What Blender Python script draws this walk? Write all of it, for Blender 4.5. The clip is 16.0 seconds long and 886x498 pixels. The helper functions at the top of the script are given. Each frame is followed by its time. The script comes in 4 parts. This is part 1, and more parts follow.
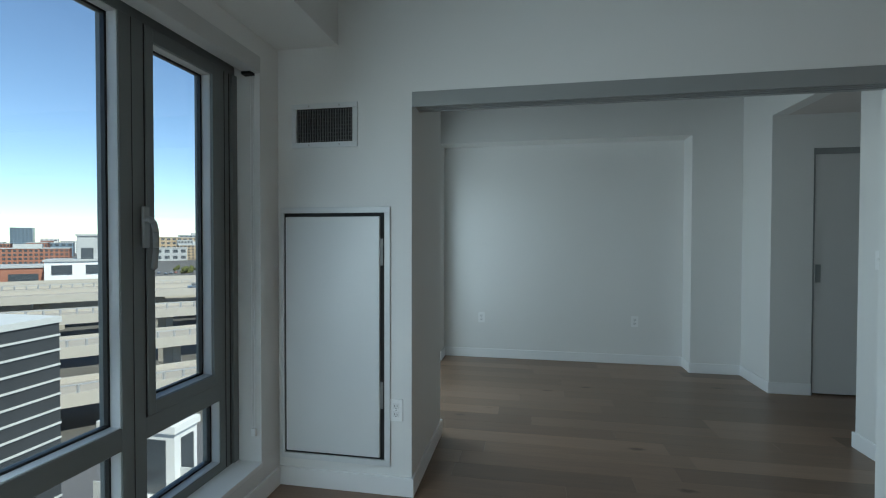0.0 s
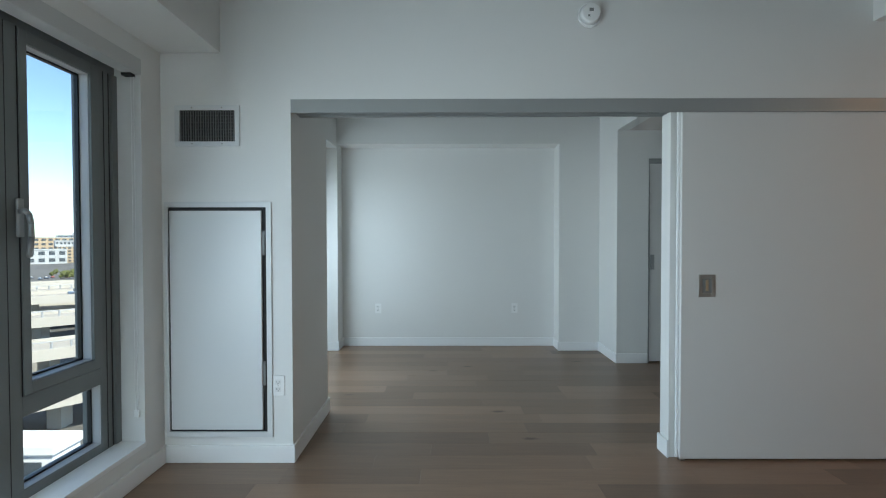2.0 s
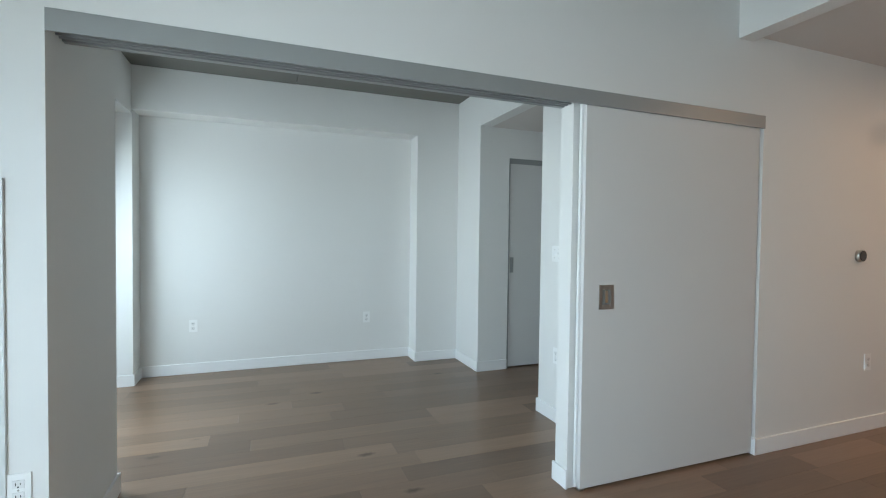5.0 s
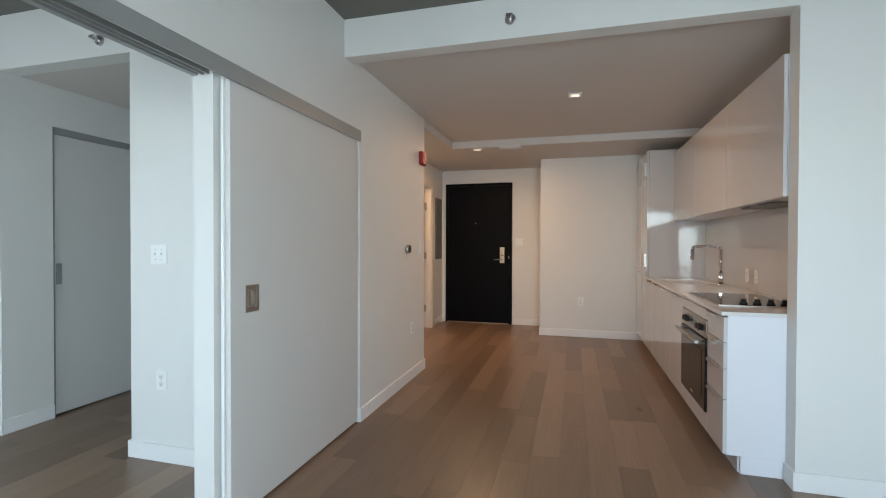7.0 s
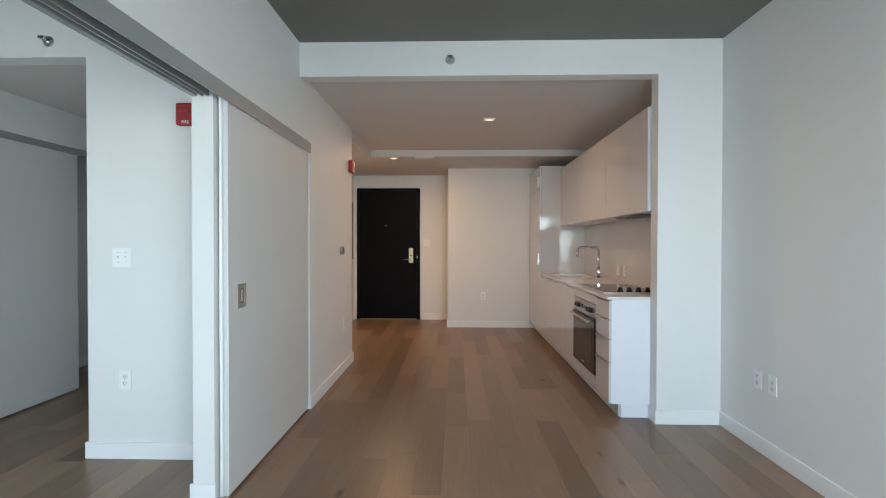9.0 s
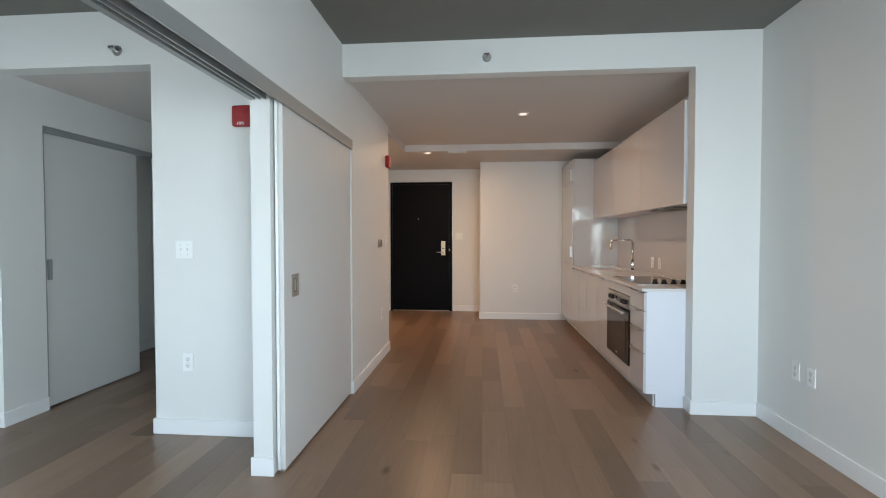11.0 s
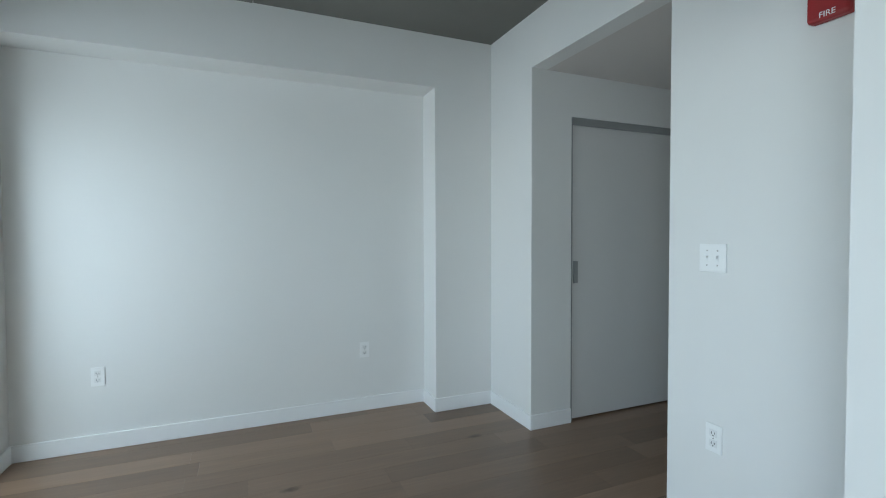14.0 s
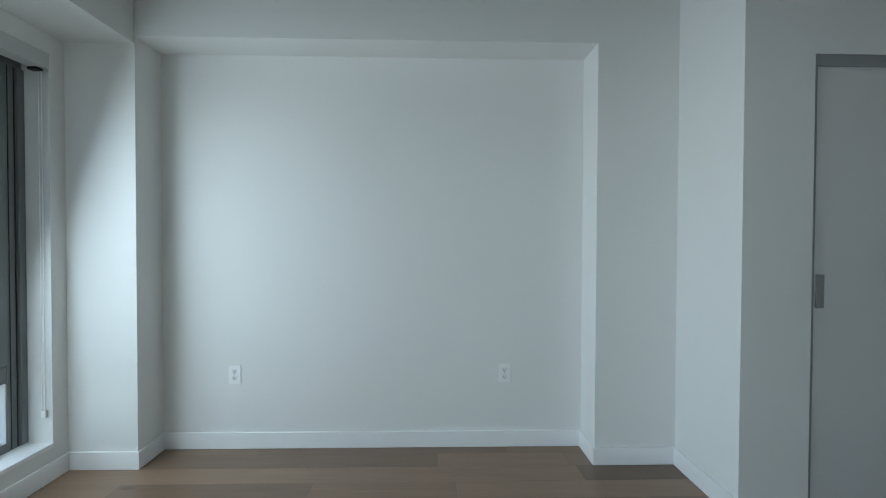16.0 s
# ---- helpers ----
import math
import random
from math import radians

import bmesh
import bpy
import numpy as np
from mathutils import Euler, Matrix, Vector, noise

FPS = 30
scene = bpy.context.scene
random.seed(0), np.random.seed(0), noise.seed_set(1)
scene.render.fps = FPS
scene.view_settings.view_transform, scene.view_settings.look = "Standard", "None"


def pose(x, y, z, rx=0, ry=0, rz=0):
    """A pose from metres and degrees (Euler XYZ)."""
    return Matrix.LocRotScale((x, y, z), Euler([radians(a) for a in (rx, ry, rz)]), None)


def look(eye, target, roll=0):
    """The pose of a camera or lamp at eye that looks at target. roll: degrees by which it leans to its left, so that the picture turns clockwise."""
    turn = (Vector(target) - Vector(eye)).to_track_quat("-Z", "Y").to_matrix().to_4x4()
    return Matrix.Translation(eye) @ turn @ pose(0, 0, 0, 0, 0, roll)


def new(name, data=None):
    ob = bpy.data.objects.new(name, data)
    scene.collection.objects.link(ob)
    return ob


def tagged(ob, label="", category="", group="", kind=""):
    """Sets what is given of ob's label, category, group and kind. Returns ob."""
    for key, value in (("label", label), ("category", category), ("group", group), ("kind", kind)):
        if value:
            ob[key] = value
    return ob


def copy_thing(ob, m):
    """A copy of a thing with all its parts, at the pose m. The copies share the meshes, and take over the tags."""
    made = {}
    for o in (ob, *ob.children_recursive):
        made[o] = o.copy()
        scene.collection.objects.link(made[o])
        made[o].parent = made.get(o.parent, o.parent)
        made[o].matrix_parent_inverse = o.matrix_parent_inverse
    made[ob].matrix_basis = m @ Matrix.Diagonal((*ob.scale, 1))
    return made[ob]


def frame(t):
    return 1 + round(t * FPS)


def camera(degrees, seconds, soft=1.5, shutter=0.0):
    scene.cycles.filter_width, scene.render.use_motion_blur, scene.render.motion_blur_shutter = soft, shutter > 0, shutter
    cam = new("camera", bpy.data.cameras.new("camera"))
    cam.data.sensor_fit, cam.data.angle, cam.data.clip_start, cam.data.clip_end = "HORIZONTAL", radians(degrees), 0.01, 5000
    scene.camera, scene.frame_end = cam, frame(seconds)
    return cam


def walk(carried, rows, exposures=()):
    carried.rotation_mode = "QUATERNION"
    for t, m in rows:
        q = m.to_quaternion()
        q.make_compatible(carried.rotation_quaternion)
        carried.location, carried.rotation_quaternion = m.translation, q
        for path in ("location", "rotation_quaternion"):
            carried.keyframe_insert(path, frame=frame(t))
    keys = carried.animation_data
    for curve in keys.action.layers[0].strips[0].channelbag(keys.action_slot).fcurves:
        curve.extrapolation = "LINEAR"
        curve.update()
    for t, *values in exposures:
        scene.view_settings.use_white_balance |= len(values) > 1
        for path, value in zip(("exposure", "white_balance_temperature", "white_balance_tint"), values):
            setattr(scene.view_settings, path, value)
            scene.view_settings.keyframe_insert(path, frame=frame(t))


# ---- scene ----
cam = camera(87, 16.0, soft=1.1)
PATH = [
    (0, (0.035, -0.086, 1.330), (-0.324, 1.881, 1.294), 0.10),
    (0.5, (0.052, -0.151, 1.323), (-0.111, 1.842, 1.282), 0.04),
    (1, (0.103, -0.224, 1.306), (0.087, 1.775, 1.263), -0.04),
    (1.5, (0.252, -0.343, 1.288), (0.300, 1.656, 1.253), -0.14),
    (2, (0.326, -0.430, 1.285), (0.318, 1.570, 1.247), -0.09),
    (2.5, (0.326, -0.432, 1.276), (0.261, 1.566, 1.237), -0.06),
    (3, (0.318, -0.366, 1.276), (0.250, 1.632, 1.230), -0.02),
    (5.5, (0.109, 0.490, 1.333), (1.250, 2.131, 1.278), 0.82),
    (6, (0.088, 0.688, 1.313), (1.658, 1.927, 1.278), 0.53),
    (6.5, (0.042, 0.725, 1.299), (1.861, 1.555, 1.277), 0.25),
    (7, (-0.074, 0.776, 1.285), (1.852, 1.314, 1.261), 0.15),
    (7.5, (-0.225, 0.895, 1.296), (1.744, 1.243, 1.271), 0.10),
    (8, (-0.380, 1.030, 1.308), (1.608, 1.242, 1.285), 0.15),
    (8.5, (-0.533, 1.090, 1.302), (1.467, 1.141, 1.280), 0.07),
    (11, (-0.774, 1.176, 1.298), (1.218, 1.347, 1.246), -0.04),
    (11.5, (-0.520, 1.263, 1.302), (1.427, 1.717, 1.243), -0.08),
    (12, (-0.423, 1.308, 1.250), (1.442, 2.032, 1.212), -0.47),
    (12.5, (-0.178, 1.361, 1.265), (1.517, 2.422, 1.221), -0.42),
    (13, (0.050, 1.463, 1.279), (1.465, 2.875, 1.237), -0.19),
    (13.5, (0.146, 1.683, 1.310), (1.297, 3.317, 1.251), -0.15),
    (14, (0.356, 1.792, 1.311), (1.136, 3.633, 1.254), -0.20),
    (14.5, (0.576, 1.895, 1.309), (1.000, 3.849, 1.257), 0.03),
    (15, (0.657, 2.024, 1.272), (0.829, 4.016, 1.235), 0.10),
    (15.5, (0.669, 2.206, 1.299), (0.756, 4.204, 1.247), 0.26),
    (16, (0.705, 2.357, 1.280), (0.760, 4.355, 1.243), 0.21),
]
EXPOSURES = [(0.0, 0.27, 6350, 4), (0.5, 0.6, 6400, 6), (1.5, 0.93, 6420, 7), (3.0, 0.97, 6420, 7), (5.5, 1.47, 6600, 8), (8.5, 1.52, 6630, 9), (12.5, 1.6, 6650, 10),
             (13.5, 1.28, 6530, 9), (14.3, 1.13, 6500, 8), (15.0, 0.97, 6440, 7), (16.0, 1.0, 6450, 7)]
walk(cam, [(t, look(eye, target, roll)) for t, eye, target, roll in PATH], EXPOSURES)

# ---- world, sun, lamps ----
world = bpy.data.worlds.new("world")
scene.world = world
world.use_nodes = True
wn, wl = world.node_tree.nodes, world.node_tree.links
sky = wn.new("ShaderNodeTexSky")
sky.sky_type, sky.sun_disc = "NISHITA", False
SUN_ELEV, SUN_AZ = radians(48), radians(125)
sky.sun_elevation, sky.sun_rotation = SUN_ELEV, SUN_AZ
sky.air_density, sky.dust_density, sky.ozone_density = 0.8, 0.1, 3.0
wl.new(sky.outputs[0], wn["Background"].inputs[0])
wn["Background"].inputs[1].default_value = 0.15
sun_data = bpy.data.lights.new("sun", "SUN")
sun_data.energy, sun_data.angle, sun_data.color = 5.0, radians(0.5), (1.0, 0.95, 0.87)
sun = new("sun", sun_data)
sun_from = Vector((math.sin(SUN_AZ) * math.cos(SUN_ELEV), math.cos(SUN_AZ) * math.cos(SUN_ELEV), math.sin(SUN_ELEV)))
sun.rotation_euler = (-sun_from).to_track_quat("-Z", "Y").to_euler()


def lamp(name, x, y, z, size, watts, colour):
    data = bpy.data.lights.new(name, "AREA")
    data.shape, data.size, data.energy, data.color = "DISK", size, watts, colour
    ob = new(name, data)
    ob.location = (x, y, z)
    return ob


WARM = (1.0, 0.62, 0.36)
lamp("kitchen_downlight_lamp", 4.08, 0.77, 2.547, 0.09, 4.0, WARM)
# Added warm fill for the entry; the round fixture itself looks unlit.
lamp("entry_warm_fill", 5.72, 1.95, 2.460, 0.08, 6.5, WARM)
lamp("bathroom_lamp", 6.25, 3.4, 2.40, 0.25, 3.4, WARM)


def window_daylight(name, y0, y1, watts):
    """Daylight of the sky, standing in the opening of a window and facing the room."""
    data = bpy.data.lights.new(name, "AREA")
    data.shape, data.size, data.size_y, data.energy, data.color = "RECTANGLE", y1 - y0, 1.80, watts, (0.72, 0.885, 1.0)
    data.spread = radians(176)
    ob = new(name, data)
    ob.matrix_basis = pose(-1.40, (y0 + y1) / 2, 1.22, 71, 0, -90)


window_daylight("living_window_daylight", -0.66, 0.90, 36.0)
window_daylight("bedroom_window_daylight", 3.31, 4.58, 19.5)


# ---- materials ----
def material(name, colour, rough=0.5, metal=0.0, vary=0.06, scale=6.0, bump=0.0, bump_scale=200.0, per_object=0.0, grain=None, coat=0.0, alpha_glass=False):
    """Principled paint with variation at two scales; grain: stretch of the noise per axis."""
    m = bpy.data.materials.new(name)
    m.use_nodes = True
    n, l = m.node_tree.nodes, m.node_tree.links
    b = n["Principled BSDF"]
    b.inputs["Roughness"].default_value, b.inputs["Metallic"].default_value = rough, metal
    b.inputs["Coat Weight"].default_value = coat
    tc = n.new("ShaderNodeTexCoord")
    mp = n.new("ShaderNodeMapping")
    l.new(tc.outputs["Object"], mp.inputs[0])
    if grain:
        mp.inputs["Scale"].default_value = grain
    big = n.new("ShaderNodeTexNoise")
    big.inputs["Scale"].default_value, big.inputs["Detail"].default_value = scale, 5
    fine = n.new("ShaderNodeTexNoise")
    fine.inputs["Scale"].default_value, fine.inputs["Detail"].default_value = bump_scale, 3
    l.new(mp.outputs[0], big.inputs[0]), l.new(mp.outputs[0], fine.inputs[0])
    mix = n.new("ShaderNodeMixRGB")
    mix.blend_type = "MIX"
    dark = tuple(c * (1 - 2 * vary) for c in colour)
    lite = tuple(min(1, c * (1 + vary)) for c in colour)
    mix.inputs[1].default_value, mix.inputs[2].default_value = (*dark, 1), (*lite, 1)
    l.new(big.outputs[0], mix.inputs[0])
    out = mix.outputs[0]
    if per_object:
        info = n.new("ShaderNodeObjectInfo")
        hsv = n.new("ShaderNodeHueSaturation")
        rng = n.new("ShaderNodeMapRange")
        rng.inputs[3].default_value, rng.inputs[4].default_value = 1 - per_object, 1 + per_object
        l.new(info.outputs["Random"], rng.inputs[0]), l.new(rng.outputs[0], hsv.inputs["Value"]), l.new(out, hsv.inputs["Color"])
        out = hsv.outputs[0]
    l.new(out, b.inputs["Base Color"])
    rr = n.new("ShaderNodeMapRange")
    rr.inputs[3].default_value, rr.inputs[4].default_value = max(0.02, rough * 0.85), min(1, rough * 1.15)
    l.new(big.outputs[0], rr.inputs[0]), l.new(rr.outputs[0], b.inputs["Roughness"])
    if bump:
        bp = n.new("ShaderNodeBump")
        bp.inputs["Strength"].default_value, bp.inputs["Distance"].default_value = bump, 0.002
        l.new(fine.outputs[0], bp.inputs["Height"]), l.new(bp.outputs[0], b.inputs["Normal"])
    return m


def glow(name, colour, strength):
    m = bpy.data.materials.new(name)
    m.use_nodes = True
    b = m.node_tree.nodes["Principled BSDF"]
    b.inputs["Base Color"].default_value = (*colour, 1)
    b.inputs["Emission Color"].default_value, b.inputs["Emission Strength"].default_value = (*colour, 1), strength
    return m


def wood_floor():
    m = material("oak_plank", (0.240, 0.153, 0.101), 0.34, vary=0.12, scale=1.6, bump=0.12, bump_scale=14, per_object=0.27, grain=(1.0, 9.0, 9.0))
    n, l = m.node_tree.nodes, m.node_tree.links
    # knots: sparse dark spots in the grain
    add = n.new("ShaderNodeVectorMath")
    geo = n.new("ShaderNodeNewGeometry")
    l.new(geo.outputs["Position"], add.inputs[0])
    vor = n.new("ShaderNodeTexVoronoi")
    vor.inputs["Scale"].default_value = 1.0
    kmap = n.new("ShaderNodeMapping")
    kmap.inputs["Scale"].default_value = (1.5, 3.6, 1.0)
    warp = n.new("ShaderNodeTexNoise")
    warp.inputs["Scale"].default_value = 40
    wob = n.new("ShaderNodeVectorMath")
    wob.operation = "SCALE"
    wob.inputs["Scale"].default_value = 0.03
    add.operation = "ADD"
    l.new(geo.outputs["Position"], warp.inputs[0]), l.new(warp.outputs["Color"], wob.inputs[0]), l.new(wob.outputs[0], add.inputs[1])
    l.new(add.outputs[0], kmap.inputs[0]), l.new(kmap.outputs[0], vor.inputs[0])
    ramp = n.new("ShaderNodeValToRGB")
    ramp.color_ramp.elements[0].position, ramp.color_ramp.elements[0].color = 0.03, (0.36, 0.29, 0.24, 1)
    ramp.color_ramp.elements[1].position, ramp.color_ramp.elements[1].color = 0.10, (1, 1, 1, 1)
    l.new(vor.outputs["Distance"], ramp.inputs[0])
    wav = n.new("ShaderNodeTexNoise")
    wav.inputs["Scale"].default_value, wav.inputs["Detail"].default_value = 5.0, 8
    mp = n.new("ShaderNodeMapping")
    mp.inputs["Scale"].default_value = (0.7, 14, 1)
    l.new(geo.outputs["Position"], mp.inputs[0]), l.new(mp.outputs[0], wav.inputs[0])
    rg = n.new("ShaderNodeMapRange")
    rg.inputs[3].default_value, rg.inputs[4].default_value = 0.80, 1.16
    l.new(wav.outputs[0], rg.inputs[0])
    mul = n.new("ShaderNodeMixRGB")
    mul.blend_type, mul.inputs[0].default_value = "MULTIPLY", 1
    b = n["Principled BSDF"]
    src = b.inputs["Base Color"].links[0].from_socket
    l.new(src, mul.inputs[1]), l.new(ramp.outputs[0], mul.inputs[2])
    mul2 = n.new("ShaderNodeMixRGB")
    mul2.blend_type, mul2.inputs[0].default_value = "MULTIPLY", 1
    l.new(mul.outputs[0], mul2.inputs[1]), l.new(rg.outputs[0], mul2.inputs[2])
    l.new(mul2.outputs[0], b.inputs["Base Color"])
    return m


def clear_glass(name, tint=(0.95, 0.98, 0.97)):
    """A thin pane: clear, with a weak mirror that grows towards grazing angles."""
    m = bpy.data.materials.new(name)
    m.use_nodes = True
    n, l = m.node_tree.nodes, m.node_tree.links
    n.remove(n["Principled BSDF"])
    tr, gl, mx, lw, pw, mr = (n.new("ShaderNode" + k) for k in ("BsdfTransparent", "BsdfGlossy", "MixShader", "LayerWeight", "Math", "MapRange"))
    tr.inputs[0].default_value = (*tint, 1)
    gl.inputs["Roughness"].default_value = 0.0
    lw.inputs[0].default_value = 0.5
    pw.operation, pw.inputs[1].default_value = "POWER", 4.0
    mr.inputs[3].default_value, mr.inputs[4].default_value = 0.03, 0.7
    l.new(lw.outputs["Facing"], pw.inputs[0]), l.new(pw.outputs[0], mr.inputs[0]), l.new(mr.outputs[0], mx.inputs[0])
    l.new(tr.outputs[0], mx.inputs[1]), l.new(gl.outputs[0], mx.inputs[2]), l.new(mx.outputs[0], n["Material Output"].inputs[0])
    return m


PAINT = material("wall_paint", (0.77, 0.765, 0.745), 0.6, vary=0.012, scale=1.5, bump=0.05, bump_scale=260)
TRIM = material("trim_paint", (0.85, 0.85, 0.845), 0.38, vary=0.012, scale=3, bump=0.02)
# White ceiling paint, darkened in its colour for the shade overhead.
CEIL = material("shaded_ceiling_paint", (0.66, 0.62, 0.59), 0.75, vary=0.015, scale=1.5, bump=0.05, bump_scale=220)
CONCRETE = material("concrete_slab", (0.185, 0.180, 0.162), 0.8, vary=0.13, scale=1.7, bump=0.35, bump_scale=60)
DOORW = material("door_lacquer", (0.66, 0.65, 0.635), 0.45, vary=0.01, scale=2, bump=0.02)
ACCESS = material("access_panel_paint", (0.70, 0.71, 0.71), 0.3, vary=0.02, scale=2)
ALU = material("anodised_aluminium", (0.34, 0.35, 0.345), 0.4, metal=0.25, vary=0.03, scale=3)
FRAME = material("window_frame_paint", (0.185, 0.20, 0.20), 0.42, vary=0.03, scale=4, bump=0.02)
# Skylight on the frame's reveals, put into a paler colour than the frame.
LIT_REVEAL = material("skylit_reveal", (0.62, 0.63, 0.64), 0.4, vary=0.02)
GASKET = material("black_gasket", (0.010, 0.010, 0.011), 0.45)
SHADE = material("shade_cassette", (0.55, 0.55, 0.54), 0.4, vary=0.02)
STEEL = material("brushed_steel", (0.55, 0.54, 0.52), 0.3, metal=1.0, vary=0.05, scale=8, grain=(1, 1, 20))
NICKEL = material("satin_nickel", (0.45, 0.43, 0.40), 0.35, metal=0.9, vary=0.04)
CHROME = material("chrome", (0.58, 0.58, 0.59), 0.07, metal=1.0, vary=0.01)
BRASS = material("warm_brass", (0.72, 0.60, 0.42), 0.3, metal=0.9, vary=0.03)
BLACK = material("black_door_paint", (0.0045, 0.005, 0.0065), 0.5, vary=0.1, scale=3, bump=0.03)
BLACK.node_tree.nodes["Principled BSDF"].inputs["Specular IOR Level"].default_value = 0.08
# Near-black colour standing in for the shade inside gaps.
GAP_SHADE = material("painted_gap_shade", (0.02, 0.02, 0.02), 0.8)
PLATE = material("plastic_plate", (0.87, 0.87, 0.86), 0.35, vary=0.01)
SOCKET = material("socket_face", (0.78, 0.78, 0.77), 0.4, vary=0.01)
SLOT = material("socket_slot", (0.06, 0.06, 0.06), 0.6)
RED = material("alarm_red", (0.32, 0.012, 0.014), 0.5, vary=0.04)
LENS = material("strobe_lens", (0.75, 0.72, 0.7), 0.15, vary=0.02)
GLOSSW = material("gloss_cabinet", (0.60, 0.578, 0.578), 0.08, vary=0.008, scale=1, coat=0.6)
CARCASS = material("cabinet_side", (0.78, 0.78, 0.83), 0.35, vary=0.01)
# Steel of the basin, its dark reflection put into the base colour.
SINK_REFLECT = material("sink_steel_dark_reflection", (0.26, 0.26, 0.255), 0.35, metal=1.0, vary=0.05, scale=8)
QUARTZ = material("quartz_worktop", (0.74, 0.73, 0.72), 0.14, vary=0.03, scale=40)
SPLASH = material("splash_panel", (0.58, 0.56, 0.555), 0.035, vary=0.01, scale=2, coat=0.5)
BLACKGLASS = material("black_glass", (0.010, 0.009, 0.009), 0.07, vary=0.05)
OVENGLASS = material("oven_window", (0.03, 0.025, 0.02), 0.06, vary=0.05)
GREYBOX = material("grey_panel_paint", (0.20, 0.205, 0.20), 0.45, vary=0.03)
OAK = wood_floor()
JOINT = material("floor_joint", (0.20, 0.135, 0.095), 0.8)
GLASS = clear_glass("window_glass")
LED = glow("downlight_lens", (1.0, 0.85, 0.7), 0.35)
BATHDOOR = material("bath_door_paint", (0.76, 0.72, 0.66), 0.45, vary=0.01)


# ---- mesh helpers ----
def box(bm, x0, y0, z0, x1, y1, z1, bevel=0.0):
    r = bmesh.ops.create_cube(bm, size=1)["verts"]
    for v in r:
        v.co = Vector((x0 + (v.co.x + 0.5) * (x1 - x0), y0 + (v.co.y + 0.5) * (y1 - y0), z0 + (v.co.z + 0.5) * (z1 - z0)))
    if bevel:
        edges = list({e for v in r for e in v.link_edges})
        bmesh.ops.bevel(bm, geom=edges, offset=bevel, segments=2, affect="EDGES", profile=0.5)
    return bm


def boxes(*rows, bevel=0.0):
    bm = bmesh.new()
    for row in rows:
        box(bm, *row, bevel=bevel)
    return bm


def tube(bm, a, b, r0, r1=None, seg=20):
    a, b = Vector(a), Vector(b)
    d = b - a
    m = Matrix.Translation((a + b) / 2) @ d.to_track_quat("Z", "Y").to_matrix().to_4x4()
    bmesh.ops.create_cone(bm, cap_ends=True, segments=seg, radius1=r0, radius2=r0 if r1 is None else r1, depth=d.length, matrix=m)
    return bm


def mesh_of(bm, name, mat, smooth=False):
    bmesh.ops.recalc_face_normals(bm, faces=bm.faces)
    me = bpy.data.meshes.new(name)
    bm.to_mesh(me)
    bm.free()
    me.materials.append(mat)
    if smooth:
        for p in me.polygons:
            p.use_smooth = len(p.vertices) == 4
    return me


def part(name, bm, mat, parent=None, label="", smooth=False):
    ob = new(name, mesh_of(bm, name, mat, smooth))
    if parent:
        ob.parent = parent
    return tagged(ob, label)


def thing(name, label, category, group="", kind="", at=(0, 0, 0)):
    ob = new(name)
    ob.location = at
    return tagged(ob, label, category, group, kind)


def wall(name, *rows, mat=None, label="smooth white painted wall"):
    ob = part(name, boxes(*rows), mat or PAINT)
    return tagged(ob, label, "wall", kind="structure")


TOP = 2.90
CZ = 2.77
# ---- structure: walls ----
wall("wall_window_side",
     (-1.60, -0.90, -0.10, -1.30, -0.72, TOP), (-1.60, -0.72, -0.10, -1.30, 2.075, 0.172), (-1.60, -0.72, 2.25, -1.30, 2.075, TOP),
     (-1.60, 2.075, -0.10, -1.30, 3.25, TOP), (-1.60, 3.25, -0.10, -1.30, 4.88, 0.172), (-1.60, 3.25, 2.25, -1.30, 4.88, TOP), (-1.60, 4.88, -0.10, -1.30, 5.50, TOP))
wall("wall_south", (-1.30, -0.90, -0.10, 2.755, -0.80, TOP))
wall("wall_column", (2.755, -0.90, -0.10, 2.87, -0.345, 2.52))
wall("wall_kitchen_header", (2.755, -0.90, 2.52, 2.87, 2.25, TOP))
wall("wall_kitchen_back", (2.87, -0.80, -0.10, 6.720, -0.65, 2.62))
wall("wall_kitchen_end", (6.620, -0.65, -0.10, 6.720, 1.225, 2.62), (6.720, 1.10, -0.10, 7.350, 1.225, 2.62))
wall("wall_entry", (7.350, 1.10, -0.10, 7.510, 1.71, 2.62), (7.350, 2.80, -0.10, 7.510, 2.96, 2.62), (7.350, 1.71, 2.26, 7.510, 2.80, 2.62))
wall("wall_hall_north", (4.48, 2.86, -0.10, 5.90, 2.96, 2.62), (6.72, 2.86, -0.10, 7.350, 2.96, 2.62), (5.90, 2.86, 2.13, 6.72, 2.96, 2.62))
wall("wall_partition",
     (-1.30, 2.25, -0.10, -0.555, 2.33, TOP), (-0.635, 2.33, -0.10, -0.555, 3.05, TOP), (-1.30, 2.97, -0.10, -0.635, 3.05, TOP),
     (-0.555, 2.25, 2.09, 2.99, 2.435, TOP), (1.645, 2.312, -0.10, 2.99, 2.42, 2.09), (2.99, 2.25, -0.10, 4.48, 2.435, TOP), (4.38, 2.435, -0.10, 4.48, 2.96, TOP))
wall("wall_bedroom_east", (2.115, 2.435, -0.10, 2.235, 3.33, TOP), (2.115, 3.33, 2.42, 2.235, 4.43, TOP), (2.115, 4.43, -0.10, 2.44, 5.50, TOP))
